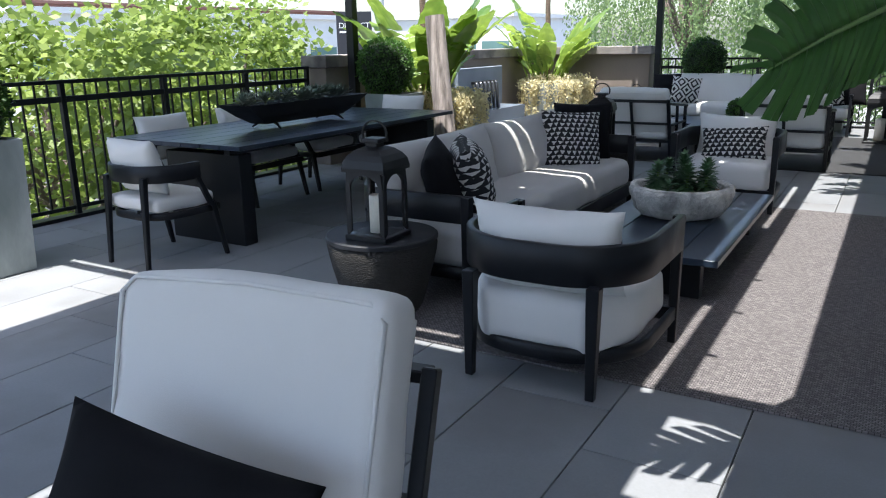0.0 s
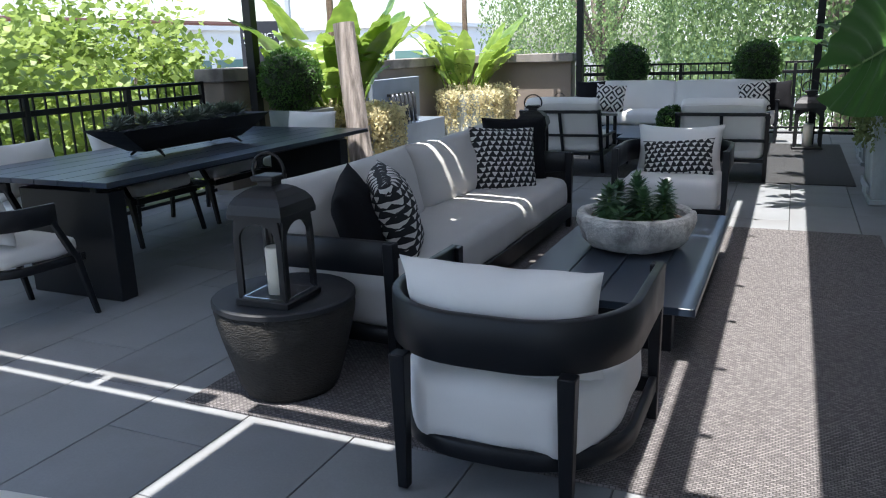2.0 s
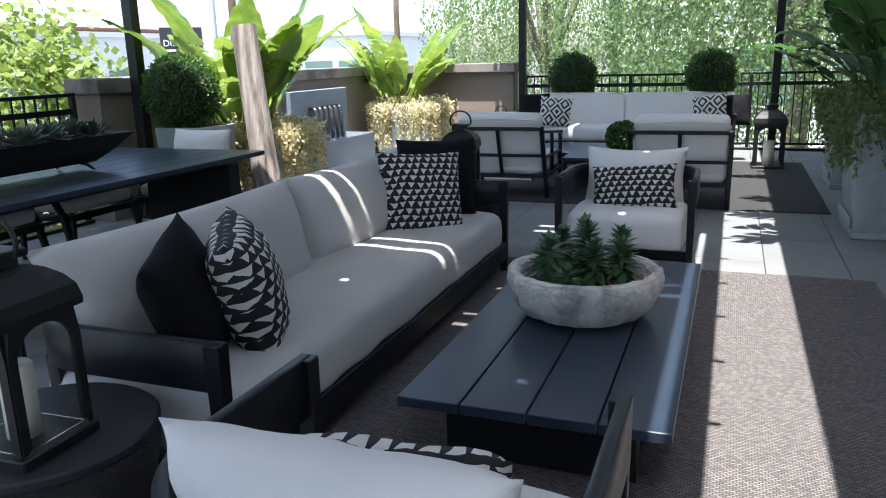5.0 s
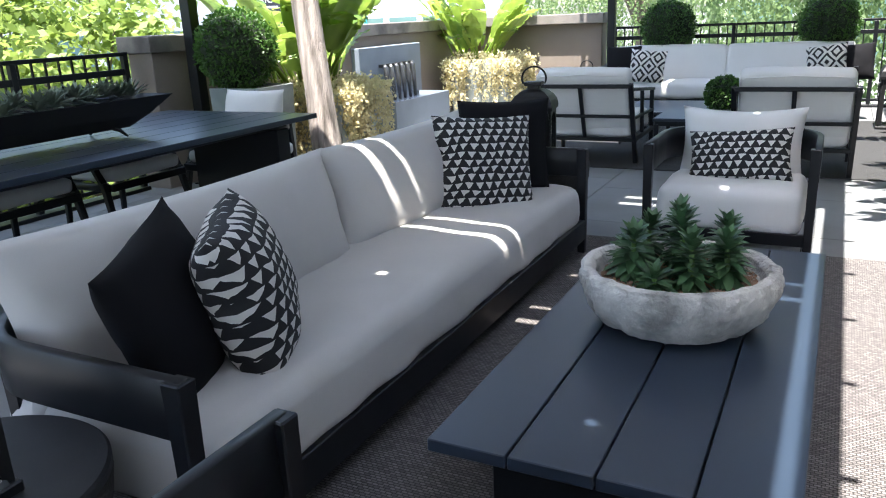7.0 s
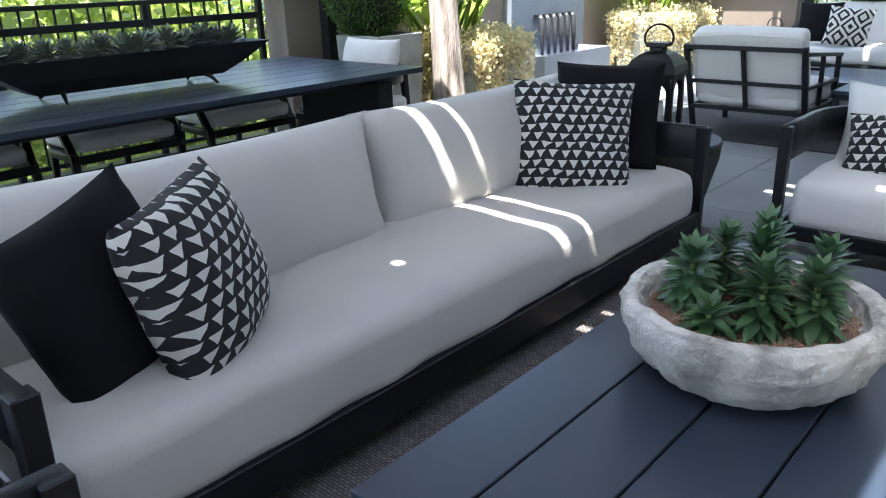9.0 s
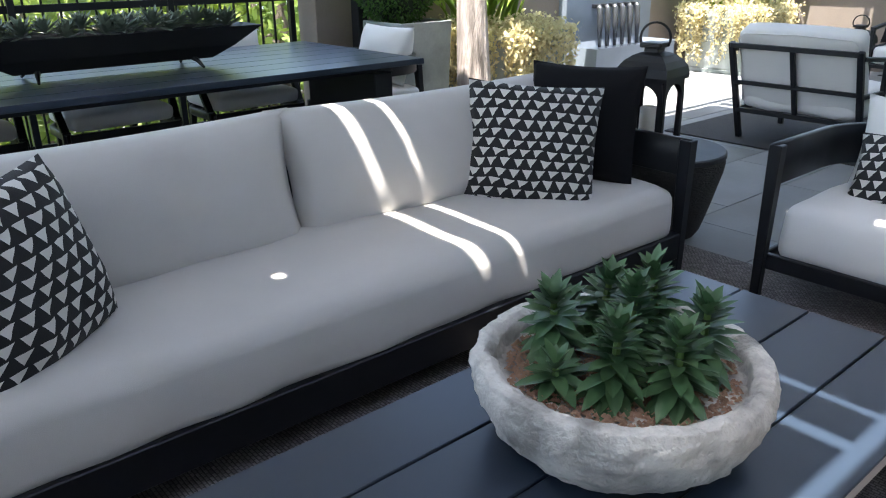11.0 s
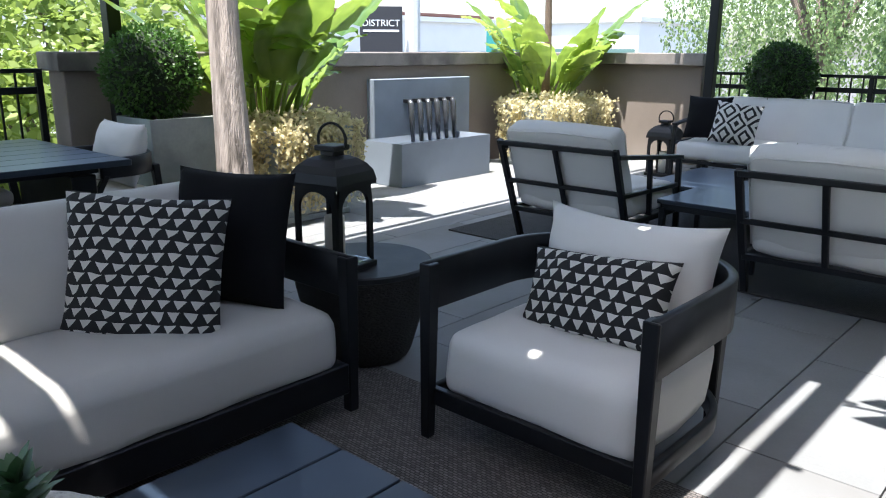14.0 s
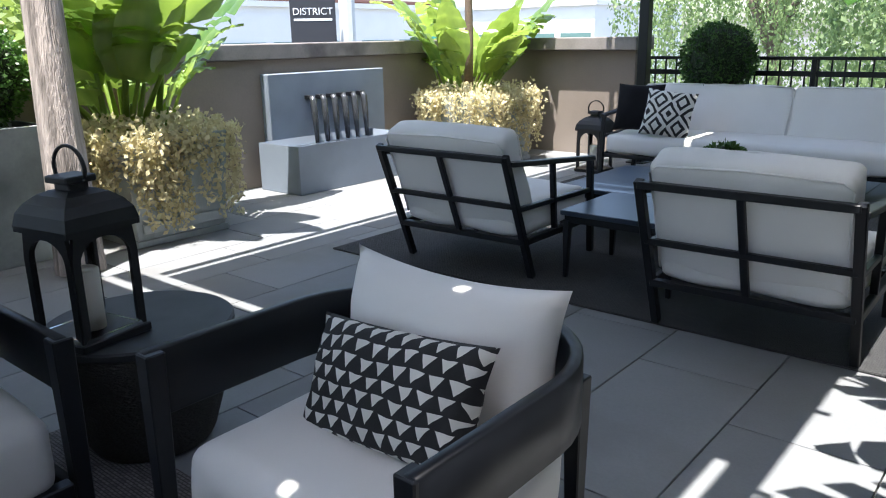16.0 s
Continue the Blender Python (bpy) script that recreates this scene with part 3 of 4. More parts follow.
long_sofa()
throw_pillow(pose(-2.56, 4.13, 0.66, 16, 12, -66), 0.52, 0.52, M_BLACKCLOTH, "plain black square pillow on the sofa", 1, 0.2)
throw_pillow(pose(-2.47, 4.36, 0.66, 14, 6, -56), 0.52, 0.52, M_TRI, "black and white triangle print pillow on the sofa", 2, 0.27)
throw_pillow(pose(-2.6, 6.79, 0.71, 14, 0, -158), 0.54, 0.54, M_BLACKCLOTH, "plain black square pillow leaning on the sofa arm", 3)
throw_pillow(pose(-2.55, 6.4, 0.66, 16, -4, -134), 0.58, 0.56, M_TRI, "black and white triangle print pillow beside a black one", 4)


# ---- coffee table and stone bowl ----
ob = thing("coffee_table", pose(-1.32, 5.38, 0.012), "low slate-black slatted coffee table on the rug", "table")
for k in range(4):
    part("plank", box(-0.49 + 0.2455 * k, -0.49 + 0.2455 * k + 0.239, -1.09, 1.09, 0.255, 0.295, 0.003, 1), M_TABLE, ob)
for s in (-1, 1):
    part("end_panel", box(-0.36, 0.36, s * 0.88 - 0.05, s * 0.88 + 0.05, 0, 0.225, 0.004, 1), M_FRAME, ob)
    part("rail", box(s * 0.3 - 0.03, s * 0.3 + 0.03, -1.0, 1.0, 0.225, 0.255, 0.003, 1), M_FRAME, ob)

prof = [(0.02, 0.0), (0.23, 0.0), (0.295, 0.02), (0.345, 0.07), (0.378, 0.14), (0.385, 0.2), (0.375, 0.225), (0.345, 0.23), (0.325, 0.215), (0.31, 0.17), (0.02, 0.165)]
fine_prof = []
for (r0, z0), (r1, z1) in zip(prof, prof[1:]):
    for k in range(6):
        fine_prof.append((r0 + (r1 - r0) * k / 6, z0 + (z1 - z0) * k / 6))
fine_prof.append(prof[-1])
bowl = tagged(part("stone_bowl", lathe(fine_prof, 128, 0.014), M_BOWL, smooth=True, m=pose(-1.33, 5.42, 0.307) @ Matrix.Diagonal((0.94, 0.94, 1, 1))), "rough grey cast-stone bowl on the coffee table", "bowl")
bm = bmesh.new()
rng = random.Random(5)
for k in range(2600):
    a, r = rng.uniform(0, 6.283), 0.3 * math.sqrt(rng.random())
    q = rng.uniform(0.006, 0.012)
    c = Vector((r * math.cos(a), r * math.sin(a), 0.172 + rng.uniform(0, 0.006)))
    v = [bm.verts.new(c + Vector(o) * q) for o in ((1, 0, 0), (-0.5, 0.8, 0), (-0.5, -0.8, 0), (0.1, 0, 0.9))]
    for f in ((0, 1, 3), (1, 2, 3), (2, 0, 3)):
        bm.faces.new([v[i] for i in f])
part("gravel", bm, M_GRAVEL, bowl, "reddish gravel")["kind"] = "stuff"


def succulent(x, y, z, h, seed):
    """A stem with tiers of pointed fleshy leaves, drooping below and upright at its tip."""
    rg = random.Random(seed)
    ob = thing("succulent", pose(x, y, z, rg.uniform(-10, 10), rg.uniform(-10, 10), rg.uniform(0, 360)), "green pointed-leaf succulent growing in the stone bowl", "plant", "succulents in the bowl")
    part("stem", tube([(0, 0, 0), (0, 0, h)], [0.014, 0.008], 7), M_STEM, ob)
    bm = bmesh.new()
    tiers = int(h / 0.02) + 3
    for k in range(tiers):
        u = k / (tiers - 1)
        for j in range(7):
            a = j * 0.898 + k * 2.4 + rg.uniform(-0.15, 0.15)
            el = -0.5 + 1.5 * u ** 1.6 + rg.uniform(-0.15, 0.15)
            d = Vector((math.cos(a) * math.cos(el), math.sin(a) * math.cos(el), math.sin(el)))
            blade(bm, (0, 0, 0.02 + (h - 0.02) * u), d, (0.115 - 0.045 * u) * rg.uniform(0.85, 1.15), 0.046 - 0.016 * u, 0.25, 0.35, 4, shape=0.8)
    part("foliage", bm, M_SUCC, ob, smooth=True)


for k, (x, y, h) in enumerate(((-0.15, 0.1, 0.2), (0.0, 0.15, 0.25), (-0.16, -0.06, 0.2), (0.02, 0.0, 0.24), (0.15, 0.1, 0.22), (0.18, -0.04, 0.19), (0.07, -0.13, 0.2), (-0.05, -0.18, 0.07), (-0.2, 0.02, 0.12))):
    succulent(-1.33 + x, 5.42 + y, 0.47, h * 0.9, 40 + k)


# ---- drums and lanterns ----
def drum(x, y, label):
    ob = thing("drum_side_table", pose(x, y, 0.012), label, "side table", "drum side tables")
    part("body", lathe([(0.21, 0), (0.23, 0.03), (0.262, 0.14), (0.295, 0.26), (0.318, 0.36), (0.325, 0.41), (0.32, 0.43)], 64, 0.006), M_PED, ob, "carved dark drum body", True)
    part("top", lathe([(0.318, 0.43), (0.33, 0.435), (0.33, 0.455), (0.322, 0.462), (0.02, 0.462)], 64), M_PEDTOP, ob)


def lantern(x, y, z, turn, s, label):
    """An iron lantern with arched glazed sides, a domed roof, a ring and a candle."""
    ob = thing("lantern", pose(x, y, z, 0, 0, turn) @ Matrix.Diagonal((s * 1.16, s * 1.16, s * 0.93, 1)), label, "lantern", "iron lanterns")
    h, w = 0.41, 0.096
    part("base", box(-w - 0.012, w + 0.012, -w - 0.012, w + 0.012, 0, 0.03, 0.004, 1), M_IRON, ob)
    for k in range(4):
        rot = Matrix.Rotation(math.pi / 2 * k, 4, "Z")
        bm = bmesh.new()
        arch = [(-w, 0.03), (-w, h)]
        n = 14
        inner = [(-w + 0.022, 0.05)] + [(-(w - 0.022) * math.cos(math.pi * i / n), 0.29 + (w - 0.022) * math.sin(math.pi * i / n)) for i in range(n + 1)] + [(w - 0.022, 0.05)]
        outer = [(-w, 0.03)] + [(-w + 2 * w * i / n, 0.29 if i in (0, n) else h) for i in range(n + 1)] + [(w, 0.03)]
        rows = []
        for (ix, iz), (ox, oz) in zip(inner, outer):
            rows.append([bm.verts.new((px, py, pz)) for px, pz in ((ix, iz), (ox, oz)) for py in (-w - 0.004, -w + 0.008)])
        for a, b in zip(rows, rows[1:]):
            for f in ((a[0], a[2], b[2], b[0]), (a[1], b[1], b[3], a[3]), (a[0], b[0], b[1], a[1]), (a[2], a[3], b[3], b[2])):
                bm.faces.new(f)
        bmesh.ops.recalc_face_normals(bm, faces=bm.faces)
        bm.transform(rot)
        side = part("arched_side", bm, M_IRON, ob)
        g = box(-w + 0.012, w - 0.012, -w + 0.009, -w + 0.012, 0.035, h - 0.03)
        bm2 = g
        bm2.transform(rot)
        part("pane", bm2, M_GLASS, side, "clear glass").visible_shadow = False
    bm = bmesh.new()
    rings = []
    for q, z in ((w + 0.012, h - 0.03), (w + 0.013, h - 0.01), (w + 0.006, h + 0.03), (w - 0.01, h + 0.06), (w - 0.034, h + 0.085), (w - 0.055, h + 0.097), (0.03, h + 0.1)):
        rings.append([bm.verts.new((sx * q, sy * q, z)) for sx, sy in ((-1, -1), (1, -1), (1, 1), (-1, 1))])
    for a, b in zip(rings, rings[1:]):
        for k in range(4):
            bm.faces.new((a[k], a[(k + 1) % 4], b[(k + 1) % 4], b[k]))
    bm.faces.new(rings[-1])
    part("roof", bm, M_IRON, ob, "domed iron roof")
    part("vent_neck", box(-0.03, 0.03, -0.03, 0.03, h + 0.09, h + 0.125, 0.003, 1), M_IRON, ob)
    part("vent_cap", box(-0.045, 0.045, -0.045, 0.045, h + 0.12, h + 0.145, 0.006, 2), M_IRON, ob)
    part("ring_handle", tube([(0.062 * math.cos(a), 0, h + 0.165 + 0.072 * math.sin(a)) for a in (-0.5 + (math.pi + 1.0) * k / 18 for k in range(19))], 0.0055, 8), M_IRON, ob)
    part("candle", lathe([(0.036, 0.03), (0.036, 0.235), (0.031, 0.241), (0.027, 0.235), (0.005, 0.232)], 24), M_WAX, ob, "ivory pillar candle", True)


drum(-2.58, 3.45, "dark carved drum side table holding a lantern")
lantern(-2.54, 3.36, 0.474, 2, 1.1, "black iron lantern with an ivory candle on a drum table")
drum(-2.62, 7.5, "dark carved drum side table at the sofa end")
lantern(-2.6, 7.32, 0.474, 10, 1.08, "black iron lantern with candle on the far drum table")

# ---- rugs ----
rug = tagged(part("rug", box(-2.95, 0.23, 3.12, 7.42, 0.0, 0.012, 0.003, 1), M_RUG), "charcoal woven outdoor rug under the lounge group", "rug")
rug = tagged(part("rug", box(-4.05, 0.2, 9.71, 13.25, 0.0, 0.012, 0.003, 1), M_RUGDARK), "dark woven outdoor rug under the far lounge group", "rug")


# ---- metal lounge chairs and far sofa ----
def lattice_back(ob, w, z0, z1, y0, y1, bays):
    """A leaning back lattice: two posts, rails and muntins."""
    def p(x, z):
        return (x, y0 + (y1 - y0) * (z - z0) / (z1 - z0), z)
    part("top_rail", beam(p(-w / 2, z1), p(w / 2, z1), 0.05, 0.035), M_FRAME, ob)
    part("middle_rail", beam(p(-w / 2, 0.47), p(w / 2, 0.47), 0.035, 0.03), M_FRAME, ob)
    part("bottom_rail", beam(p(-w / 2, 0.24), p(w / 2, 0.24), 0.05, 0.035), M_FRAME, ob)
    for k in range(1, bays):
        x = -w / 2 + w * k / bays
        part("muntin", beam(p(x, 0.24), p(x, z1), 0.035, 0.028), M_FRAME, ob)


def lattice_seat(name, m, w, bays, cushions, label, category, group, low=False):
    """Faces +y: lattice back at y 0, front legs at y 0.85."""
    ob = thing(name, m, label, category, group)
    zt = 0.76
    lattice_back(ob, w, 0.0, zt, 0.1, -0.2, bays)
    for x in (-w / 2, w / 2):
        part("leg", beam((x, 0.1, 0), (x, -0.2, zt + 0.02), 0.042, 0.042), M_FRAME, ob)
        part("leg", beam((x, 0.84, 0), (x, 0.8, 0.44 if low else 0.64), 0.04, 0.04), M_FRAME, ob)
        part("arm_rail", beam((x, 0.0, 0.46), (x, 0.83, 0.44), 0.055, 0.03) if low else beam((x, -0.17, zt - 0.03), (x, 0.83, 0.64), 0.055, 0.03), M_FRAME, ob)
        part("side_rail", beam((x, 0.03, 0.24), (x, 0.82, 0.24), 0.035, 0.045), M_FRAME, ob)
        part("side_rail", beam((x, -0.05, 0.45), (x, 0.81, 0.43), 0.03, 0.03), M_FRAME, ob)
        part("side_muntin", beam((x, 0.36, 0.24), (x, 0.32, 0.45 if low else 0.68), 0.035, 0.03), M_FRAME, ob)
    part("front_rail", beam((-w / 2, 0.8, 0.24), (w / 2, 0.8, 0.24), 0.045, 0.035), M_FRAME, ob)
    part("seat_cushion", cushion(w - 0.06, 0.82, 0.19, 0.02, 0.06, 4.0), M_CANVAS, ob, "off-white seat cushion", True, pose(0, 0.42, 0.27 if low else 0.36))
    bw = (w - 0.06) / cushions
    for k in range(cushions):
        bc = part("back_cushion", cushion(bw, 0.17, 0.84 if low else 0.62, 0.025, 0.045, 5.0 + k), M_CANVAS, ob, "boxed off-white back cushion", True, pose(-w / 2 + 0.03 + bw * (k + 0.5), 0.0, 0.575 if low else 0.6, 17 if low else 21))
        hh, ww = (0.42 if low else 0.31) - 0.012, bw / 2 - 0.012
        for sy in (-1, 1):
            loop = [(-ww, -hh + 0.03), (-ww + 0.01, 0), (-ww, hh - 0.04), (-ww + 0.04, hh), (0, hh + 0.014), (ww - 0.04, hh), (ww, hh - 0.04), (ww - 0.01, 0), (ww, -hh + 0.03)]
            part("piping", tube([(px * 1.012, sy * 0.083, pz) for px, pz in loop], 0.006, 6), M_CANVAS, bc, smooth=True)
    return ob


lattice_seat("lounge_chair", pose(-3.02, 9.86, 0.012, 0, 0, 1), 0.95, 2, 1, "black metal lattice-back lounge chair with off-white cushions", "armchair", "far lounge chairs")
lattice_seat("lounge_chair", pose(-1.17, 9.64, 0.012, 0, 0, 1), 0.92, 2, 1, "black metal lattice-back lounge chair on the far rug", "armchair", "far lounge chairs")
lattice_seat("lounge_sofa", pose(-2.27, 14.08, 0, 0, 0, 180), 3.16, 4, 2, "long black metal sofa with off-white cushions by the railing", "sofa", "")
lattice_seat("lounge_chair", pose(-1.335, 1.1, 0, 0, 0, 189), 0.82, 2, 1, "black metal lounge chair with tall off-white back cushion", "armchair", "far lounge chairs", True)
throw_pillow(pose(-1.26, 0.76, 0.55, 24, -13, 195), 0.6, 0.46, M_BLACKCLOTH, "plain black pillow on the lounge chair", 9)
throw_pillow(pose(-3.55, 13.43, 0.72, -18, 0, 6), 0.48, 0.48, M_BLACKCLOTH, "plain black pillow on the far sofa", 10)
throw_pillow(pose(-3.2, 13.34, 0.68, -20, 6, 10), 0.48, 0.46, M_DIAMOND, "black and white diamond print pillow on the far sofa", 11)
throw_pillow(pose(-1.02, 13.34, 0.7, -20, -8, -10), 0.48, 0.46, M_DIAMOND, "black and white diamond print pillow by the sofa arm", 12)
throw_pillow(pose(-0.72, 13.43, 0.7, -18, -4, 0), 0.46, 0.46, M_BLACKCLOTH, "plain black pillow at the sofa end", 13)


def low_table(x, y, w, d, h, label):
    ob = thing("side_table", pose(x, y, 0.012), label, "table", "low metal tables")
    part("top", box(-w / 2, w / 2, -d / 2, d / 2, h - 0.03, h, 0.004, 1), M_TABLE, ob)
    part("apron", box(-w / 2 + 0.02, w / 2 - 0.02, -d / 2 + 0.02, d / 2 - 0.02, h - 0.075, h - 0.03, 0.003, 1), M_FRAME, ob)
    for sx in (-1, 1):
        for sy in (-1, 1):
            part("leg", taper_leg((sx * (w / 2 - 0.03), sy * (d / 2 - 0.03), 0), (sx * (w / 2 - 0.035), sy * (d / 2 - 0.035), h - 0.06), 0.028, 0.045), M_FRAME, ob)


low_table(-2.06, 10.4, 0.72, 0.66, 0.42, "small square black metal table between lounge chairs")
low_table(-2.35, 11.55, 1.3, 1.1, 0.36, "low black metal coffee table before the far sofa")

# ---- dining group ----
ob = thing("dining_table", pose(-4.975, 5.6, 0), "long black slatted dining table with slab legs", "table")
for k in range(7):
    part("plank", box(-0.74 + 0.212 * k, -0.74 + 0.212 * k + 0.207, -1.6, 1.6, 0.785, 0.82, 0.003, 1), M_TABLE, ob)
for s in (-1, 1):
    part("slab_leg", box(-0.24, 0.58, s * 1.39 - 0.07, s * 1.39 + 0.07, 0, 0.73, 0.006, 1), M_FRAME, ob)
    part("rail", box(s * 0.5 - 0.03, s * 0.5 + 0.03, -1.5, 1.5, 0.73, 0.785, 0.003, 1), M_FRAME, ob)


def dining_chair(m, label):
    """Faces +y."""
    ob = thing("dining_chair", m, label, "chair", "dining chairs round the table")
    part("back_band", band(u_line(0.58, 0.36, -0.02, 0.24), 0.6, 0.72, 0.028), M_FRAME, ob, "curved black arm band", True)
    part("seat_rail", band(u_line(0.54, 0.5, 0.0, 0.2), 0.34, 0.39, 0.028), M_FRAME, ob, smooth=True)
    part("front_rail", box(-0.27, 0.27, 0.49, 0.52, 0.34, 0.39, 0.003, 1), M_FRAME, ob)
    for x in (-1, 1):
        part("leg", taper_leg((x * 0.29, 0.53, 0), (x * 0.275, 0.45, 0.4), 0.028, 0.04), M_FRAME, ob)
        part("arm_post", taper_leg((x * 0.275, 0.45, 0.38), (x * 0.29, 0.33, 0.62), 0.038, 0.034), M_FRAME, ob)
        part("leg", taper_leg((x * 0.2, -0.05, 0), (x * 0.19, -0.005, 0.64), 0.028, 0.042), M_FRAME, ob)
    part("seat_cushion", cushion(0.5, 0.48, 0.09, 0.015, 0.035, 6.0), M_CANVAS, ob, "off-white seat pad", True, pose(0, 0.26, 0.445))
    part("back_cushion", pillow(0.46, 0.4, 0.18, 8.0), M_CANVAS, ob, "soft off-white back pillow", True, pose(0, 0.1, 0.7, 14))
    return ob


BIG = Matrix.Diagonal((1.14, 1.08, 1.03, 1))
chair = dining_chair(pose(-4.75, 3.38, 0, 0, 0, -4) @ BIG, "black dining chair with off-white cushions at the table head")
for y in (4.7, 5.66, 6.62):
    c = copy_thing(chair, pose(-5.98, y, 0, 0, 0, -90) @ BIG)
    c["label"] = "black dining chair with off-white cushions beside the railing"
c = copy_thing(chair, pose(-5.13, 7.66, 0, 0, 0, 180) @ BIG)
c["label"] = "black dining chair with off-white cushions by the boxwood planter"

# trough of grey succulents on the dining table
ob = thing("trough_planter", pose(-4.94, 5.5, 0.82, 0, 0, 90), "long black boat-shaped trough planter on the dining table", "planter")
bm = bmesh.new()
rings = []
for z, l, w in ((0.05, 0.55, 0.09), (0.12, 0.68, 0.14), (0.23, 0.85, 0.19), (0.215, 0.82, 0.17), (0.17, 0.76, 0.14)):
    rings.append([bm.verts.new((sx * l, sy * w, z)) for sx, sy in ((-1, -1), (1, -1), (1, 1), (-1, 1))])
for a, b in zip(rings, rings[1:]):
    for k in range(4):
        bm.faces.new((a[k], a[(k + 1) % 4], b[(k + 1) % 4], b[k]))
bm.faces.new(rings[0][::-1])
bm.faces.new(rings[-1])
bmesh.ops.recalc_face_normals(bm, faces=bm.faces)
part("trough", bm, M_IRON, ob)
for sx in (-0.42, 0.42):
    for sy in (-1, 1):
        part("foot", tube([(sx, sy * 0.05, 0.07), (sx * 1.05, sy * 0.12, 0.045), (sx * 1.08, sy * 0.17, 0.008)], [0.02, 0.014, 0.008], 6), M_IRON, ob)


def rosette(x, y, z, r, seed, material, m0):
    rg = random.Random(seed)
    bm = bmesh.new()
    for k in range(34):
        u = k / 33
        a, el = k * 2.4, 0.1 + 1.2 * u
        d = Vector((math.cos(a) * math.cos(el), math.sin(a) * math.cos(el), math.sin(el)))
        blade(bm, (0, 0, 0.01 + 0.02 * u), d, r * (1.1 - 0.45 * u) * rg.uniform(0.85, 1.1), r * 0.22, 0.1, 0.4, 4, shape=0.8)
    ob = part("rosette_succulent", bm, material, smooth=True, m=m0 @ pose(x, y, z, rg.uniform(-15, 15), rg.uniform(-15, 15), rg.uniform(0, 360)))
    return tagged(ob, "grey-green rosette succulent growing in the trough planter", "plant", "succulents in the trough")


rng = random.Random(8)
for k in range(16):
    rosette(-0.74 + 0.099 * k, rng.uniform(-0.09, 0.09), 0.2 + rng.uniform(0, 0.04), rng.uniform(0.12, 0.16), 60 + k, M_AGAVE, pose(-4.94, 5.5, 0.82, 0, 0, 90))


# ---- planters ----
def planter(x, y, w, d, h, material, label, taper=0.88, foot=True):
    ob = thing("planter", pose(x, y, 0), label, "planter", "terrace planters")
    bm = bmesh.new()
    rings = []
    z0 = 0.05 if foot else 0.0
    for s, z in ((taper, z0), (1, h), (0.94, h), (0.93, h - 0.06)):
        rings.append([bm.verts.new((sx * w / 2 * s, sy * d / 2 * s, z)) for sx, sy in ((-1, -1), (1, -1), (1, 1), (-1, 1))])
    for a, b in zip(rings, rings[1:]):
        for k in range(4):
            bm.faces.new((a[k], a[(k + 1) % 4], b[(k + 1) % 4], b[k]))
    bm.faces.new(rings[0][::-1])
    bmesh.ops.recalc_face_normals(bm, faces=bm.faces)
    bmesh.ops.bevel(bm, geom=list(bm.edges), offset=0.005, segments=1, affect="EDGES")
    part("pot", bm, material, ob)
    part("soil", box(-w * 0.465, w * 0.465, -d * 0.465, d * 0.465, h - 0.09, h - 0.05), M_SOIL, ob)
    if foot:
        part("plinth", box(-w * 0.46, w * 0.46, -d * 0.46, d * 0.46, 0, 0.05, 0.006, 1), material, ob)
        for sx in (-1, 1):
            part("panel", box(sx * w * 0.475 - 0.012, sx * w * 0.475 + 0.012, -d * 0.4, d * 0.4, 0.1, 0.17, 0.004, 1), material, ob)
    return ob


def boxwood(x, y, z, r, label, seed=0):
    """A clipped ball of small leaves on a short stem."""
    rg = random.Random(100 + seed)
    ob = thing("boxwood_ball", pose(x, y, z - r * 0.85), label, "shrub", "clipped boxwood balls")
    c = Vector((0, 0, r * 0.85))
    part("stem", tube([(0, 0, -0.12), (0, 0, r)], 0.02, 6), M_BARK, ob)
    # near-black green ball inside the leaves, its colour standing in for the shade there
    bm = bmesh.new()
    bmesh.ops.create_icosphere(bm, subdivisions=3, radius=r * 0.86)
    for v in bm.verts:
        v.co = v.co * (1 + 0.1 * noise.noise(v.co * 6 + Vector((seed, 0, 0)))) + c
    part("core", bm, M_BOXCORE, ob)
    bm = bmesh.new()
    pts = []
    for k in range(int(5200 * (r / 0.4) ** 1.5)):
        d = Vector((rg.gauss(0, 1), rg.gauss(0, 1), rg.gauss(0, 1))).normalized()
        q = r * (0.9 + 0.1 * noise.noise(d * 5 + Vector((seed, 3, 0))) + rg.uniform(-0.07, 0.06))
        pts.append(c + d * q)
    leaf_cloud(bm, pts, 0.034, rg, c, 1)
    part("crown", bm, M_BOXWOOD, ob)


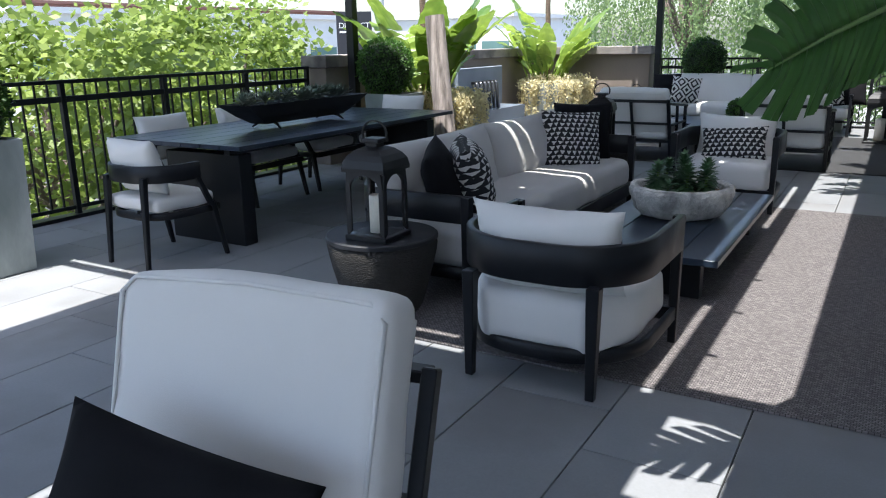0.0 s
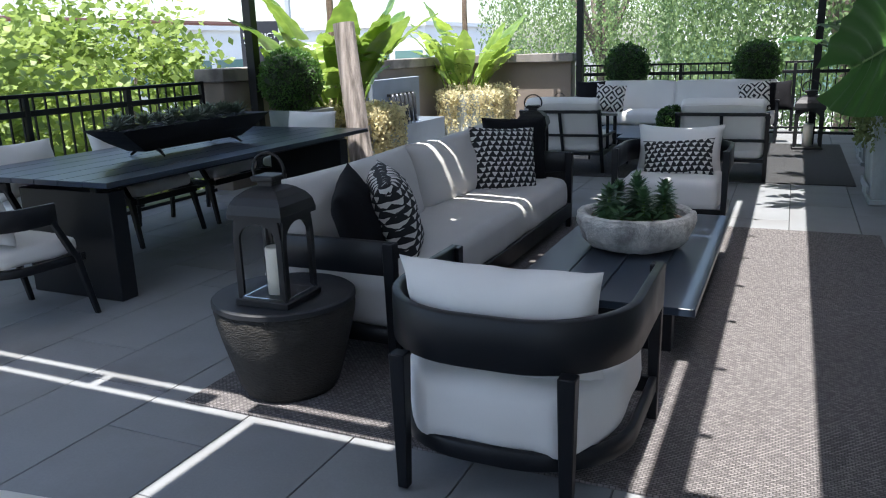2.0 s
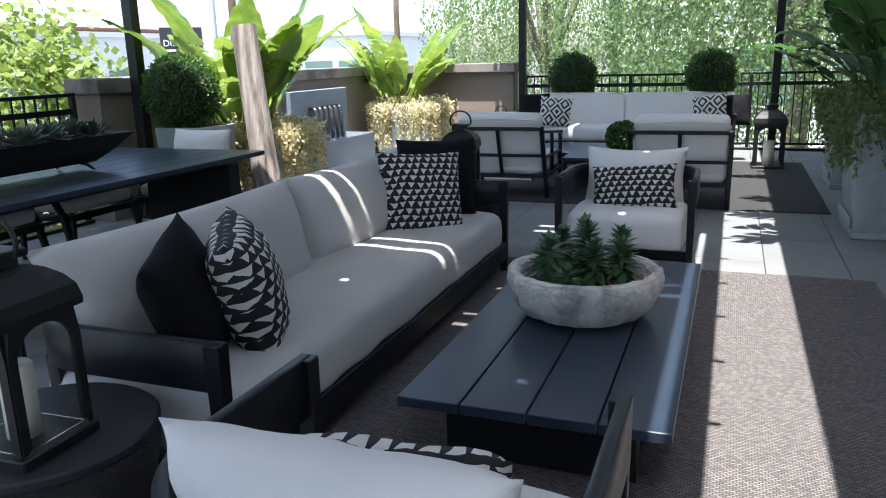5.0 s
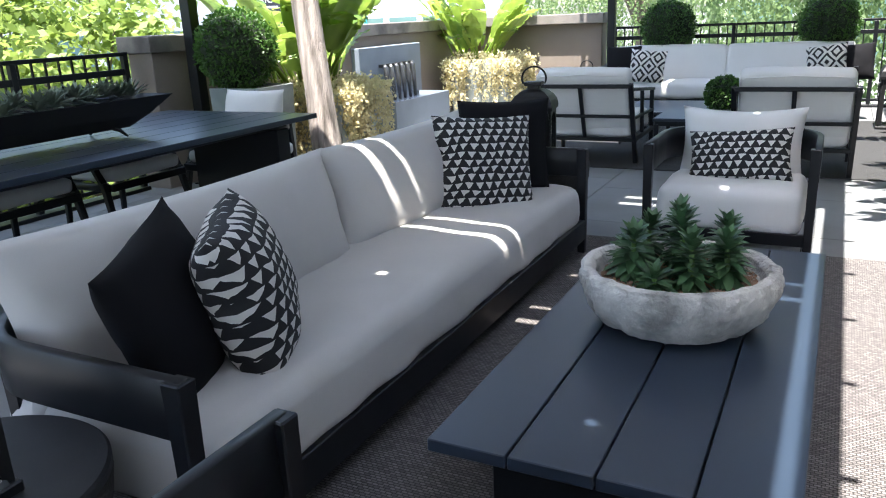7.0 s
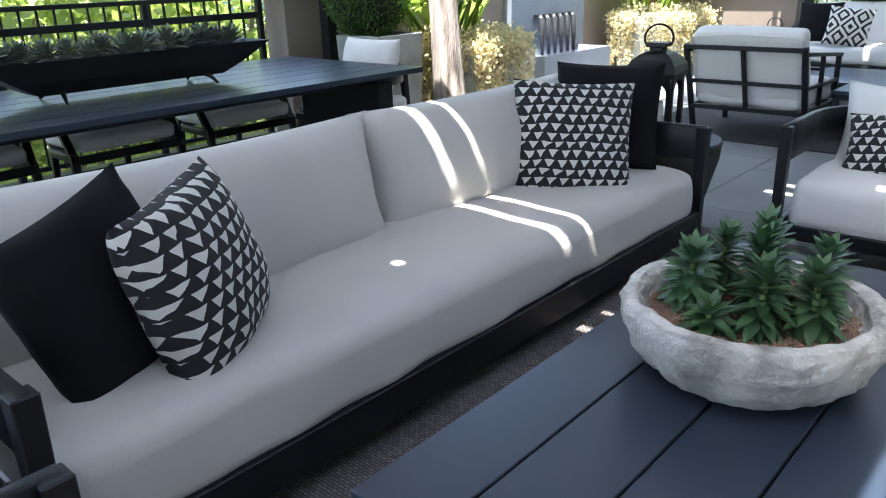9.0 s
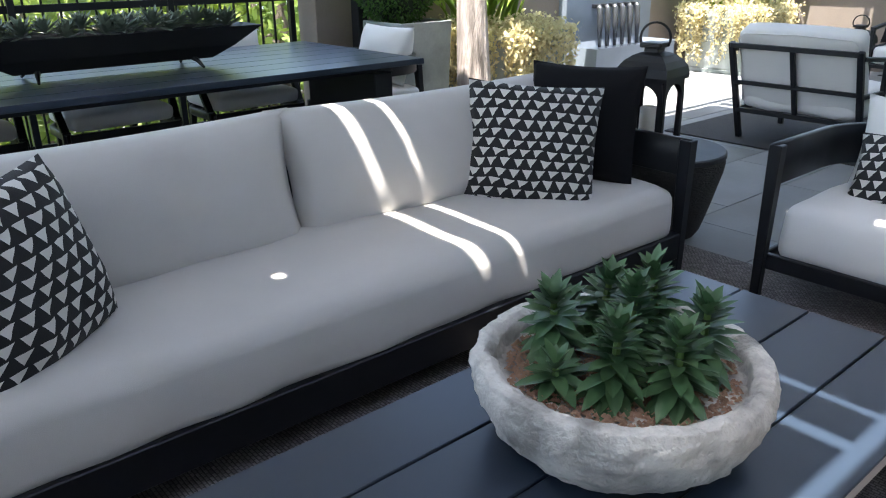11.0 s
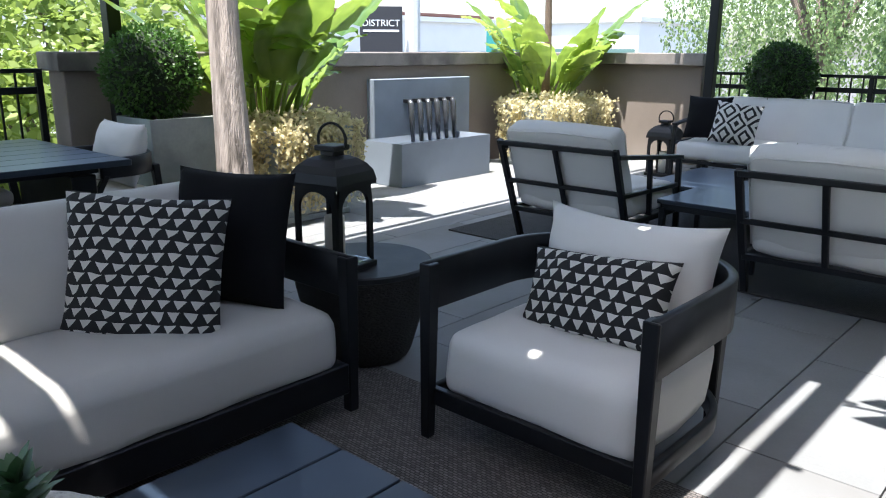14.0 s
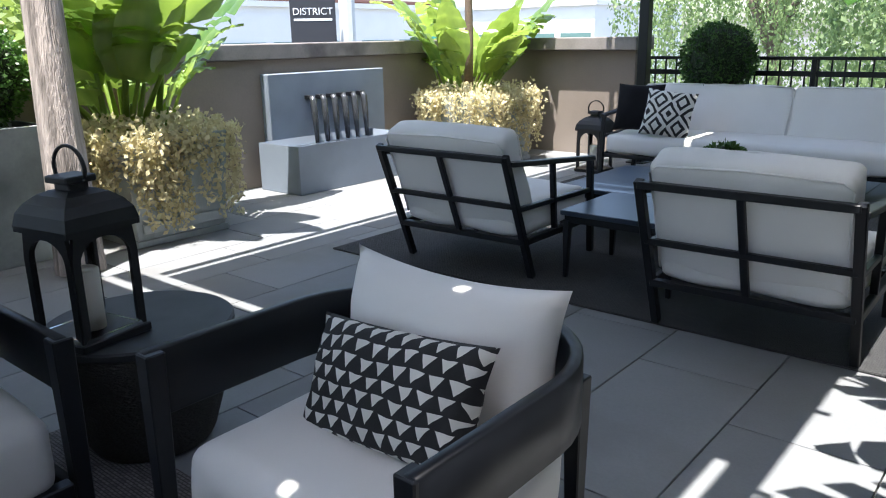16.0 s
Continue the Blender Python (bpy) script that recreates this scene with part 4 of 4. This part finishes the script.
def trailing(x, y, w, d, h, label, seed, material=None, down=1.15, count=4200):
    """A mat of small leaves spilling over a planter's rim in hanging strands."""
    rg = random.Random(seed)
    ob = thing("trailing_plant", pose(x, y, 0), label, "plant", "trailing plants")
    bm, st = bmesh.new(), bmesh.new()
    pts, hang = [], []
    for k in range(count // 3):
        u, v = rg.uniform(-1, 1), rg.uniform(-1, 1)
        pts.append((u * w / 2 * 1.04, v * d / 2 * 1.04, h + rg.uniform(-0.04, 0.13) + 0.05 * noise.noise(Vector((u * 3, v * 3, seed)))))
    strands = 190
    for k in range(strands):
        t = rg.uniform(0, 4)
        s, q = int(t), (t % 1) * 2 - 1
        ex, ey = ((1, q), (q, -1), (-1, q), (q, 1))[s]
        px, py = ex * (w / 2 + 0.02), ey * (d / 2 + 0.02)
        length = down * rg.uniform(0.25, 1.0) * (0.7 + 0.5 * noise.noise(Vector((t * 2.5, seed, 0))))
        length = min(length, h - 0.06)
        for j in range(int(length / 0.02)):
            z = h + 0.04 - j * 0.02
            o = 0.035 + 0.03 * math.sin(j * 0.5 + k)
            spread = 0.07 * max(0.3, 1 - j * 0.02 / length)
            for _ in range(2):
                hang.append((px + ex * (o if abs(ex) == 1 else 0) + rg.gauss(0, spread * 0.7), py + ey * (o if abs(ey) == 1 else 0) + rg.gauss(0, spread * 0.7), z + rg.gauss(0, 0.015)))
    leaf_cloud(bm, pts, 0.05, rg, None, 1)
    f = part("foliage", bm, material or M_TRAIL, ob)
    f["kind"] = "stuff"
    leaf_cloud(st, hang, 0.046, rg, None, 1.6)
    part("hanging_foliage", st, material or M_TRAIL, ob, "leafy strands hanging down the planter")["kind"] = "stuff"


def big_leaf_mesh(name, length, width, droop, material, tears, seed):
    """A paddle leaf on a stalk: folded blade with drooping side lobes and a few tears."""
    rg = random.Random(seed)
    bm = bmesh.new()
    n = 22
    stalk = length * 0.55
    p, d = Vector((0, 0, 0)), Vector((0.16, 0, 1)).normalized()
    pts = [p.copy()]
    for i in range(8):
        p = p + d * stalk / 8
        d = (d + Vector((0.02, 0, -0.01))).normalized()
        pts.append(p.copy())
    tb = tube(pts, [0.02 - 0.0012 * i for i in range(9)], 6)
    me0 = bpy.data.meshes.new("tmp")
    tb.to_mesh(me0)
    tb.free()
    bm.from_mesh(me0)
    bpy.data.meshes.remove(me0)
    rows = []
    torn = {rg.randrange(4, n - 2) for _ in range(tears)}
    for i in range(n + 1):
        u = i / n
        w = width / 2 * max(0.02, math.sin(math.pi * (0.04 + 0.95 * u ** 0.8)) ** 0.7)
        up = Vector((0, 1, 0)).cross(d) * -1
        row = []
        for s in (-1, 1):
            for k in (1, 2, 3):
                q = k / 3
                row.append(p + Vector((0, s * w * q, 0)) + up * (w * 0.35 * q - w * 0.3 * q * q) + Vector((0, 0, 0.012 * math.sin(i * 1.7 + k + s))))
        rows.append((p.copy(), row))
        p = p + d * length / n
        d = (d + Vector((0.014, 0, -droop / n * (0.15 + 1.2 * u)))).normalized()
    for i, ((pa, ra), (pb, rb)) in enumerate(zip(rows, rows[1:])):
        for s in (0, 1):
            a = [pa] + ra[3 * s:3 * s + 3]
            b = [pb] + rb[3 * s:3 * s + 3]
            if i in torn:
                b = [b[0]] + [b[k].lerp(a[k], 0.35 * k / 3) + Vector((0, 0, -0.015 * k)) for k in (1, 2, 3)]
            for k in range(3):
                q = [bm.verts.new(v) for v in (a[k], a[k + 1], b[k + 1], b[k])]
                bm.faces.new(q if s else q[::-1])
    bmesh.ops.remove_doubles(bm, verts=bm.verts, dist=0.0005)
    return bm_to_mesh(name, bm, material, True)


LEAVES = [big_leaf_mesh("leaf", 0.8, 0.34, 0.5, M_BANANA, 2, 1), big_leaf_mesh("leaf", 0.7, 0.3, 1.1, M_BANANA, 4, 2), big_leaf_mesh("leaf", 0.65, 0.28, 0.25, M_BANANA, 1, 3), big_leaf_mesh("leaf", 0.7, 0.3, 1.7, M_BANANA, 3, 4)]
DARKLEAVES = [big_leaf_mesh("leaf", 1.0, 0.36, 1.4, M_BANANADARK, 4, 5), big_leaf_mesh("leaf", 0.9, 0.34, 2.2, M_BANANADARK, 2, 6), big_leaf_mesh("leaf", 0.8, 0.3, 0.8, M_BANANADARK, 3, 7)]


def paddle_plant(x, y, z, count, size, label, seed, meshes, spread=0.32, trunk=True, lean=(-8, 26)):
    rg = random.Random(seed)
    ob = thing("paddle_leaf_plant", pose(x, y, z), label, "plant", "broad-leaved plants")
    if trunk:
        part("trunk", tube([(0, 0, 0), (0.02, 0.01, 0.7), (-0.01, 0.03, 1.5), (0.02, 0.0, 2.3)], [0.06, 0.05, 0.045, 0.04], 10), M_TRUNK, ob, smooth=True)
    for k in range(count):
        o = new("leaf", meshes[k % len(meshes)])
        o.parent = ob
        a = k * 137.5 + rg.uniform(-25, 25)
        tilt = rg.uniform(*lean)
        s = size * rg.uniform(0.55, 1.25)
        r = rg.uniform(0.02, spread)
        o.matrix_basis = pose(r * math.cos(radians(a)), r * math.sin(radians(a)), 0, 0, 0, a) @ pose(0, 0, 0, rg.uniform(-12, 12), tilt, 0) @ Matrix.Scale(s, 4)
    return ob


planter(-5.68, 8.2, 0.54, 0.54, 0.92, M_BOXPL, "grey-green square planter behind the dining table", 0.9, False)
boxwood(-5.77, 8.16, 1.24, 0.38, "round clipped boxwood in the grey-green planter", 1)
planter(-5.58, 9.26, 0.86, 0.84, 0.78, M_ZINC, "weathered zinc planter before the parapet wall")
trailing(-5.58, 9.26, 0.84, 0.84, 0.78, "pale gold trailing plant spilling from the zinc planter", 11)
paddle_plant(-5.86, 9.22, 0.66, 30, 1.35, "tall bright green broad-leaved plant in the zinc planter", 21, LEAVES)
planter(-5.6, 13.5, 0.95, 0.95, 0.78, M_ZINC, "weathered zinc planter in the wall corner")
trailing(-5.6, 13.5, 0.93, 0.93, 0.78, "pale gold trailing plant spilling from the corner planter", 12)
paddle_plant(-5.85, 13.6, 0.66, 30, 1.35, "tall bright green broad-leaved plant in the corner planter", 22, LEAVES)
for x, s in ((-3.15, 2), (-1.05, 3)):
    planter(x, 14.42, 0.5, 0.5, 0.72, M_BOXPL, "square planter behind the far sofa", 0.9, False)
    boxwood(x, 14.42, 1.15, 0.4, "round clipped boxwood behind the far sofa", s)
boxwood(-1.95, 11.4, 0.52, 0.2, "small round boxwood plant on the far coffee table", 4)
lantern(-4.12, 13.6, 0.0, 0, 1.25, "large grey lantern standing beside the far sofa")
lantern(-0.25, 12.75, 0.0, 0, 1.6, "tall lantern standing by the awning post")
# east side planting
for k, (x, y) in enumerate(((0.62, 9.1), (0.72, 11.6))):
    planter(x, y, 0.84, 0.84, 1.0, M_ZINC, "weathered zinc planter along the building side")
    trailing(x, y, 0.84, 0.84, 1.0, "green trailing plant spilling over the zinc planter", 30 + k, M_TRAILGREEN, 0.75, 2600)
    paddle_plant(x + 0.1, y, 0.94, 34, 0.95, "dark green broad-leaved plant in the zinc planter", 31 + k, DARKLEAVES, lean=(-8, 40))
planter(0.95, 7.95, 0.7, 0.5, 0.95, M_ZINC, "tall zinc planter along the building side")
boxwood(1.0, 7.95, 1.25, 0.4, "clipped boxwood in the tall zinc planter", 5)
planter(0.95, 3.1, 0.7, 0.7, 0.7, M_ZINC, "zinc planter beside the walkway")


def near_leaf(ob, root, base, tip, width, lobes, seed, side=(0, 0, 1)):
    """A large cut leaf: a stalk from the root, then lobes fanned off a midrib from base to tip."""
    root, base, tip = Vector(root), Vector(base), Vector(tip)
    rg = random.Random(seed)
    ax = (tip - base).normalized()
    sd = (Vector(side) - ax * ax.dot(Vector(side))).normalized()
    nr = ax.cross(sd)
    length = (tip - base).length
    bm = bmesh.new()
    n = 48
    cut = 1 if lobes else 0
    for s in (-1, 1):
        rows = []
        for i in range(n + 1):
            u = i / n
            w = width / 2 * math.sin(math.pi * (0.12 + 0.86 * u) ** 0.8) ** 0.6
            gap = 0.0
            if cut:
                ph = (u * lobes + (0.3 if s > 0 else 0)) % 1
                gap = 0.0 if 0.1 < ph < 0.9 else 0.62
            row = []
            for k in range(6):
                q = k / 5
                if gap and q > 1 - gap:
                    q = 1 - gap
                sweep = 0.32 * q * q * width
                p = base + ax * (u * length + sweep) + sd * s * w * q + nr * (0.22 * w * q - 0.25 * w * q * q - 0.1 * length * u * u + 0.006 * math.sin(u * 90))
                row.append(bm.verts.new(p))
            rows.append(row)
        for a, b in zip(rows, rows[1:]):
            for k in range(5):
                bm.faces.new((a[k], a[k + 1], b[k + 1], b[k]))
    bmesh.ops.remove_doubles(bm, verts=bm.verts, dist=0.0004)
    bmesh.ops.dissolve_degenerate(bm, edges=bm.edges, dist=0.0003)
    bm.transform(ob.matrix_basis.inverted())
    lf = part("leaf", bm, M_BANANADARK, ob, "large glossy cut leaf", True)
    mid = root.lerp(base, 0.6) + Vector((0, 0, 0.15))
    bm = tube([root, mid, base, base.lerp(tip, 0.5) - nr * 0.025 * length, tip - nr * 0.1 * length], [0.014, 0.011, 0.009, 0.006, 0.002], 7)
    bm.transform(ob.matrix_basis.inverted())
    part("midrib", bm, M_STEM, lf)


near = paddle_plant(0.95, 3.15, 0.62, 12, 0.85, "large glossy dark-leaved plant beside the walkway", 77, DARKLEAVES, lean=(-4, 22))
near_leaf(near, (0.9, 3.1, 0.7), (-0.1, 2.24, 1.62), (-0.36, 1.84, 1.48), 0.36, 6, 1, (0.3, 0.35, 1))
near_leaf(near, (0.9, 3.15, 0.7), (0.03, 3.35, 1.67), (-0.44, 2.7, 1.48), 0.4, 0, 2, (-0.3, -0.5, 1))
# unseen leaf above the view, added to cut up the sun patch on the paving
near_leaf(near, (0.9, 3.1, 0.7), (-0.2, 2.38, 1.86), (-0.74, 2.05, 1.84), 0.42, 7, 3, (0.4, 1, 0.1))
planter(-5.6, 2.75, 0.62, 0.5, 0.95, M_ZINC, "pale weathered planter beside the railing", 0.9, False)
boxwood(-5.6, 2.75, 1.2, 0.34, "clipped boxwood in the pale planter", 6)

over = thing("paddle_leaf_plant", pose(0.7, 9.05, 0.72), "dark arching leaves reaching over the walkway", "plant", "broad-leaved plants")
near_leaf(over, (0.7, 9.0, 0.74), (0.3, 8.4, 1.98), (-0.55, 8.0, 1.9), 0.5, 6, 11, (0.1, 1, 0.2))
near_leaf(over, (0.72, 9.1, 0.74), (0.3, 9.0, 2.1), (-0.6, 9.05, 1.95), 0.46, 7, 12, (0.1, 1, 0.2))
near_leaf(over, (0.7, 9.2, 0.74), (0.3, 9.6, 2.05), (-0.45, 9.9, 1.95), 0.44, 5, 13, (0.1, 1, 0.2))

# driftwood column
bm = tube([(0, 0, 0), (-0.07, 0.03, 0.6), (-0.14, 0.06, 1.2), (-0.21, 0.09, 1.86)], [0.15, 0.13, 0.125, 0.115], 28)
for v in bm.verts:
    a = math.atan2(v.co.y, v.co.x)
    v.co.x *= 1 + 0.06 * math.sin(a * 9)
    v.co.y *= 1 + 0.06 * math.sin(a * 9)
tagged(part("timber_post", bm, M_DRIFT, smooth=False, m=pose(-4.98, 8.36, 0)), "weathered grey timber column leaning before the planter", "post")

# ---- fountain ----
ob = thing("wall_fountain", pose(-6.42, 11.18, 0), "grey stone wall fountain with six spouts", "fountain")
part("back_slab", box(0.0, 0.12, -0.19, 1.44, 0, 1.11, 0.008, 1), M_FOUNT, ob)
bm = box(0.12, 0.72, -0.36, 1.12, 0, 0.47, 0.0)
top = max(bm.faces, key=lambda f: f.calc_center_median().z)
r = bmesh.ops.inset_region(bm, faces=[top], thickness=0.04)
bmesh.ops.translate(bm, verts=top.verts, vec=(0, 0, -0.12))
bmesh.ops.bevel(bm, geom=[e for e in bm.edges if e.calc_face_angle(0) > 0.5], offset=0.006, segments=1, affect="EDGES")
part("basin", bm, M_FOUNT, ob)
part("basin_water", box(0.15, 0.69, -0.33, 1.09, 0.345, 0.4), M_WATER, ob, "still water")
for k in range(6):
    y = 0.3 + 0.145 * k
    part("spout", box(0.12, 0.19, y - 0.04, y + 0.04, 0.84, 0.88, 0.004, 1), M_FRAME, ob, "dark metal spout")
    bm = tube([(0.185, y, 0.86), (0.21, y, 0.83), (0.225, y, 0.65), (0.235, y, 0.4)], [0.034, 0.036, 0.032, 0.02], 8)
    for v in bm.verts:
        v.co += Vector((0.006, 0.006, 0)) * noise.noise(v.co * 40)
    part("water_jet", bm, M_STEEL, ob, "falling sheet of water", True)

# ---- beyond the terrace ----
def building(name, x0, x1, y0, y1, z1, material, label, face, n, zw0, zw1):
    ob = thing(name, pose(0, 0, 0), label, "building")
    part("wall", box(x0, x1, y0, y1, -3.6, z1), material, ob)
    part("roof", box(x0 - 0.2, x1 + 0.2, y0 - 0.2, y1 + 0.2, z1, z1 + 0.25), material, ob)
    for k in range(n):
        if face == "x":
            a, b = y0 + (y1 - y0) * (k + 0.1) / n, y0 + (y1 - y0) * (k + 0.92) / n
            w = part("window", box(x1, x1 + 0.06, a, b, zw0, zw1), M_PANE, ob)
            part("sill", box(x1, x1 + 0.15, a - 0.05, b + 0.05, zw0 - 0.1, zw0), M_WHITE, w)
        else:
            a, b = x0 + (x1 - x0) * (k + 0.1) / n, x0 + (x1 - x0) * (k + 0.92) / n
            w = part("window", box(a, b, y0 - 0.06, y0, zw0, zw1), M_PANE, ob)
            part("sill", box(a - 0.05, b + 0.05, y0 - 0.15, y0, zw0 - 0.1, zw0), M_WHITE, w)
    return ob


building("office_building", -48, -30, 18, 44, 2.9, M_WHITE, "low white commercial building with a dark window band", "x", 9, -0.2, 1.3)
building("office_building", -46, -22, 46, 58, 3.0, M_WHITE, "long white low building across the street", "y", 10, 0.2, 1.5)
building("brick_building", -80, -60, 30, 80, 5.0, M_BRICK, "red brick building in the distance", "x", 12, 1.0, 3.0)
building("brick_building", -60, -52, -10, 12, 2.0, M_GREY, "grey low building behind the trees", "x", 6, -1, 0.5)
building("office_building", -6, 30, 40, 52, 3.5, M_WHITE, "white building behind the weeping tree", "y", 8, -1, 1.5)

# street sign and lamp
ob = thing("street_sign", pose(-13.6, 18.0, -3.6, 0, 0, 46), "dark banner sign with white lettering on a pale pole", "sign")
part("pole", tube([(0.75, 0.3, 0), (0.75, 0.3, 7)], 0.19, 10), M_LAMPPOLE, ob)
part("panel", box(-0.5, 0.5, -0.03, 0.03, 4.4, 6.0, 0.01, 1), M_SIGN, ob)
for sx in (-0.46, 0.46):
    part("leg", tube([(sx, 0, 0), (sx, 0, 4.5)], 0.035, 8), M_LAMPPOLE, ob)
cu = bpy.data.curves.new("lettering", "FONT")
cu.body, cu.size, cu.align_x, cu.extrude = "DISTRICT", 0.21, "CENTER", 0.004
t_ob = new("lettering", cu)
t_ob.data.materials.append(M_SIGNTXT)
t_ob.parent = ob
t_ob.matrix_basis = pose(0, -0.036, 5.55, 90, 0, 0)
part("small_lettering", box(-0.42, 0.42, -0.036, -0.03, 5.42, 5.47), M_SIGNTXT, ob)
ob = tagged(part("teal_banner", box(-0.2, 0.2, -0.02, 0.02, -3.6, 1.9), M_TEAL, m=pose(-13.0, 21.5, 0, 0, 0, 46)), "small teal street banner beyond the parapet", "banner")
ob = thing("street_lamp", pose(-1.9, 24, -3.6), "pale curved street lamp behind the railing", "street lamp")
part("pole", tube([(0, 0, 0), (0, 0, 5.2), (0.05, 0, 5.7), (0.3, 0, 6.1), (0.8, 0, 6.2)], [0.16, 0.14, 0.13, 0.12, 0.1], 10), M_LAMPPOLE, ob, smooth=True)
part("lamp_head", box(0.6, 1.2, -0.12, 0.12, 6.1, 6.25, 0.03, 2), M_LAMPPOLE, ob)


def tree(x, y, z0, h, r, label, seed, leaf=0.16, count=9000, material=None, lobes=16):
    """A branching tree: trunk, limbs to each clump, and uneven clumps of leaves with gaps."""
    rg = random.Random(seed)
    ob = thing("tree", pose(x, y, z0), label, "tree", "trees beyond the terrace")
    part("trunk", tube([(0, 0, 0), (0.1, 0.05, h * 0.3), (-0.05, 0.1, h * 0.6), (0, 0, h * 0.85)], [0.22, 0.18, 0.12, 0.05], 10), M_BARK, ob)
    bm = bmesh.new()
    for k in range(lobes):
        a = k * 2.4
        u = (k + 0.5) / lobes
        q = r * math.sqrt(1 - (2 * u - 1) ** 2) * rg.uniform(0.6, 1.0)
        c = Vector((q * math.cos(a), q * math.sin(a), h * (0.35 + 0.6 * u)))
        part("limb", tube([(0, 0, h * (0.25 + 0.4 * u)), c * 0.6 + Vector((0, 0, h * 0.12)), c], [0.07, 0.045, 0.015], 6), M_BARK, ob)
        cr = r * rg.uniform(0.2, 0.42)
        pts = [c + Vector((rg.gauss(0, 0.55), rg.gauss(0, 0.55), rg.gauss(0, 0.42))) * cr for _ in range(count // lobes)]
        leaf_cloud(bm, pts, leaf, rg, None, 0.5)
    part("crown", bm, material or M_TREE, ob)


def weeping_tree(x, y, z0, h, r, label, seed, strands=420):
    rg = random.Random(seed)
    ob = thing("tree", pose(x, y, z0), label, "tree", "trees beyond the terrace")
    part("trunk", tube([(0, 0, 0), (0.15, 0, h * 0.4), (0, 0.1, h * 0.8)], [0.28, 0.22, 0.1], 10), M_BARK, ob)
    for k in range(9):
        a = k * 0.7
        part("limb", tube([(0, 0, h * 0.5), (r * 0.4 * math.cos(a), r * 0.4 * math.sin(a), h * 0.9), (r * 0.85 * math.cos(a), r * 0.85 * math.sin(a), h * 0.85)], [0.1, 0.06, 0.02], 6), M_BARK, ob)
    bm = bmesh.new()
    pts = []
    for k in range(strands):
        a, q = rg.uniform(0, 6.283), r * math.sqrt(rg.random())
        px, py = q * math.cos(a), q * math.sin(a)
        top = h * (1.0 - 0.25 * (q / r) ** 2) + rg.uniform(-0.6, 0.3)
        length = rg.uniform(0.35, 0.75) * h
        for j in range(int(length / 0.06)):
            pts.append((px + rg.gauss(0, 0.07), py + rg.gauss(0, 0.07), top - j * 0.06))
    leaf_cloud(bm, pts, 0.11, rg, None, 3.0)
    part("crown", bm, M_WILLOW, ob)


tree(-10.2, 6.3, -3.6, 5.6, 2.5, "leafy bright green maple beyond the railing", 1, 0.15, 15000, lobes=26)
tree(-10.4, 9.6, -3.6, 6.0, 2.5, "leafy bright green maple beside the parapet", 2, 0.15, 15000, lobes=26)
tree(-12.5, 2.8, -3.6, 6.0, 2.4, "leafy green street tree beyond the railing", 3, 0.16, 9000)
tree(-17.0, 12.5, -3.6, 4.8, 2.2, "green street tree below the terrace", 4, 0.17, 6000)
weeping_tree(0.5, 20.5, -3.6, 9.5, 4.2, "weeping pepper tree beyond the far railing", 5, 560)
weeping_tree(-6.5, 27, -3.6, 9.0, 4.0, "weeping pepper tree across the street", 6, 380)
weeping_tree(7.0, 19, -3.6, 9.0, 4.2, "weeping pepper tree by the building corner", 7, 380)

# ---- paving slabs ----
rng = random.Random(3)
TW, TL, GAP = 0.537, 1.074, 0.006
meshes = [bm_to_mesh("slab", box(-TW / 2 + GAP / 2, TW / 2 - GAP / 2, -TL / 2 + GAP / 2, TL / 2 - GAP / 2, -0.03, 0.0, 0.002, 1), M_TILE)]
for i in range(19):
    x = 3.2 - 0.27 - i * TW + 0.1
    shift = (0.36 * (i % 3)) % TL
    for j in range(19):
        y = -4.0 + shift + j * TL + 0.2
        if y > 14.9 or x < -6.9:
            continue
        o = new("slab", meshes[0])
        o.parent = floor
        o.location = (x + 0.028, y, rng.uniform(-0.0008, 0.0))
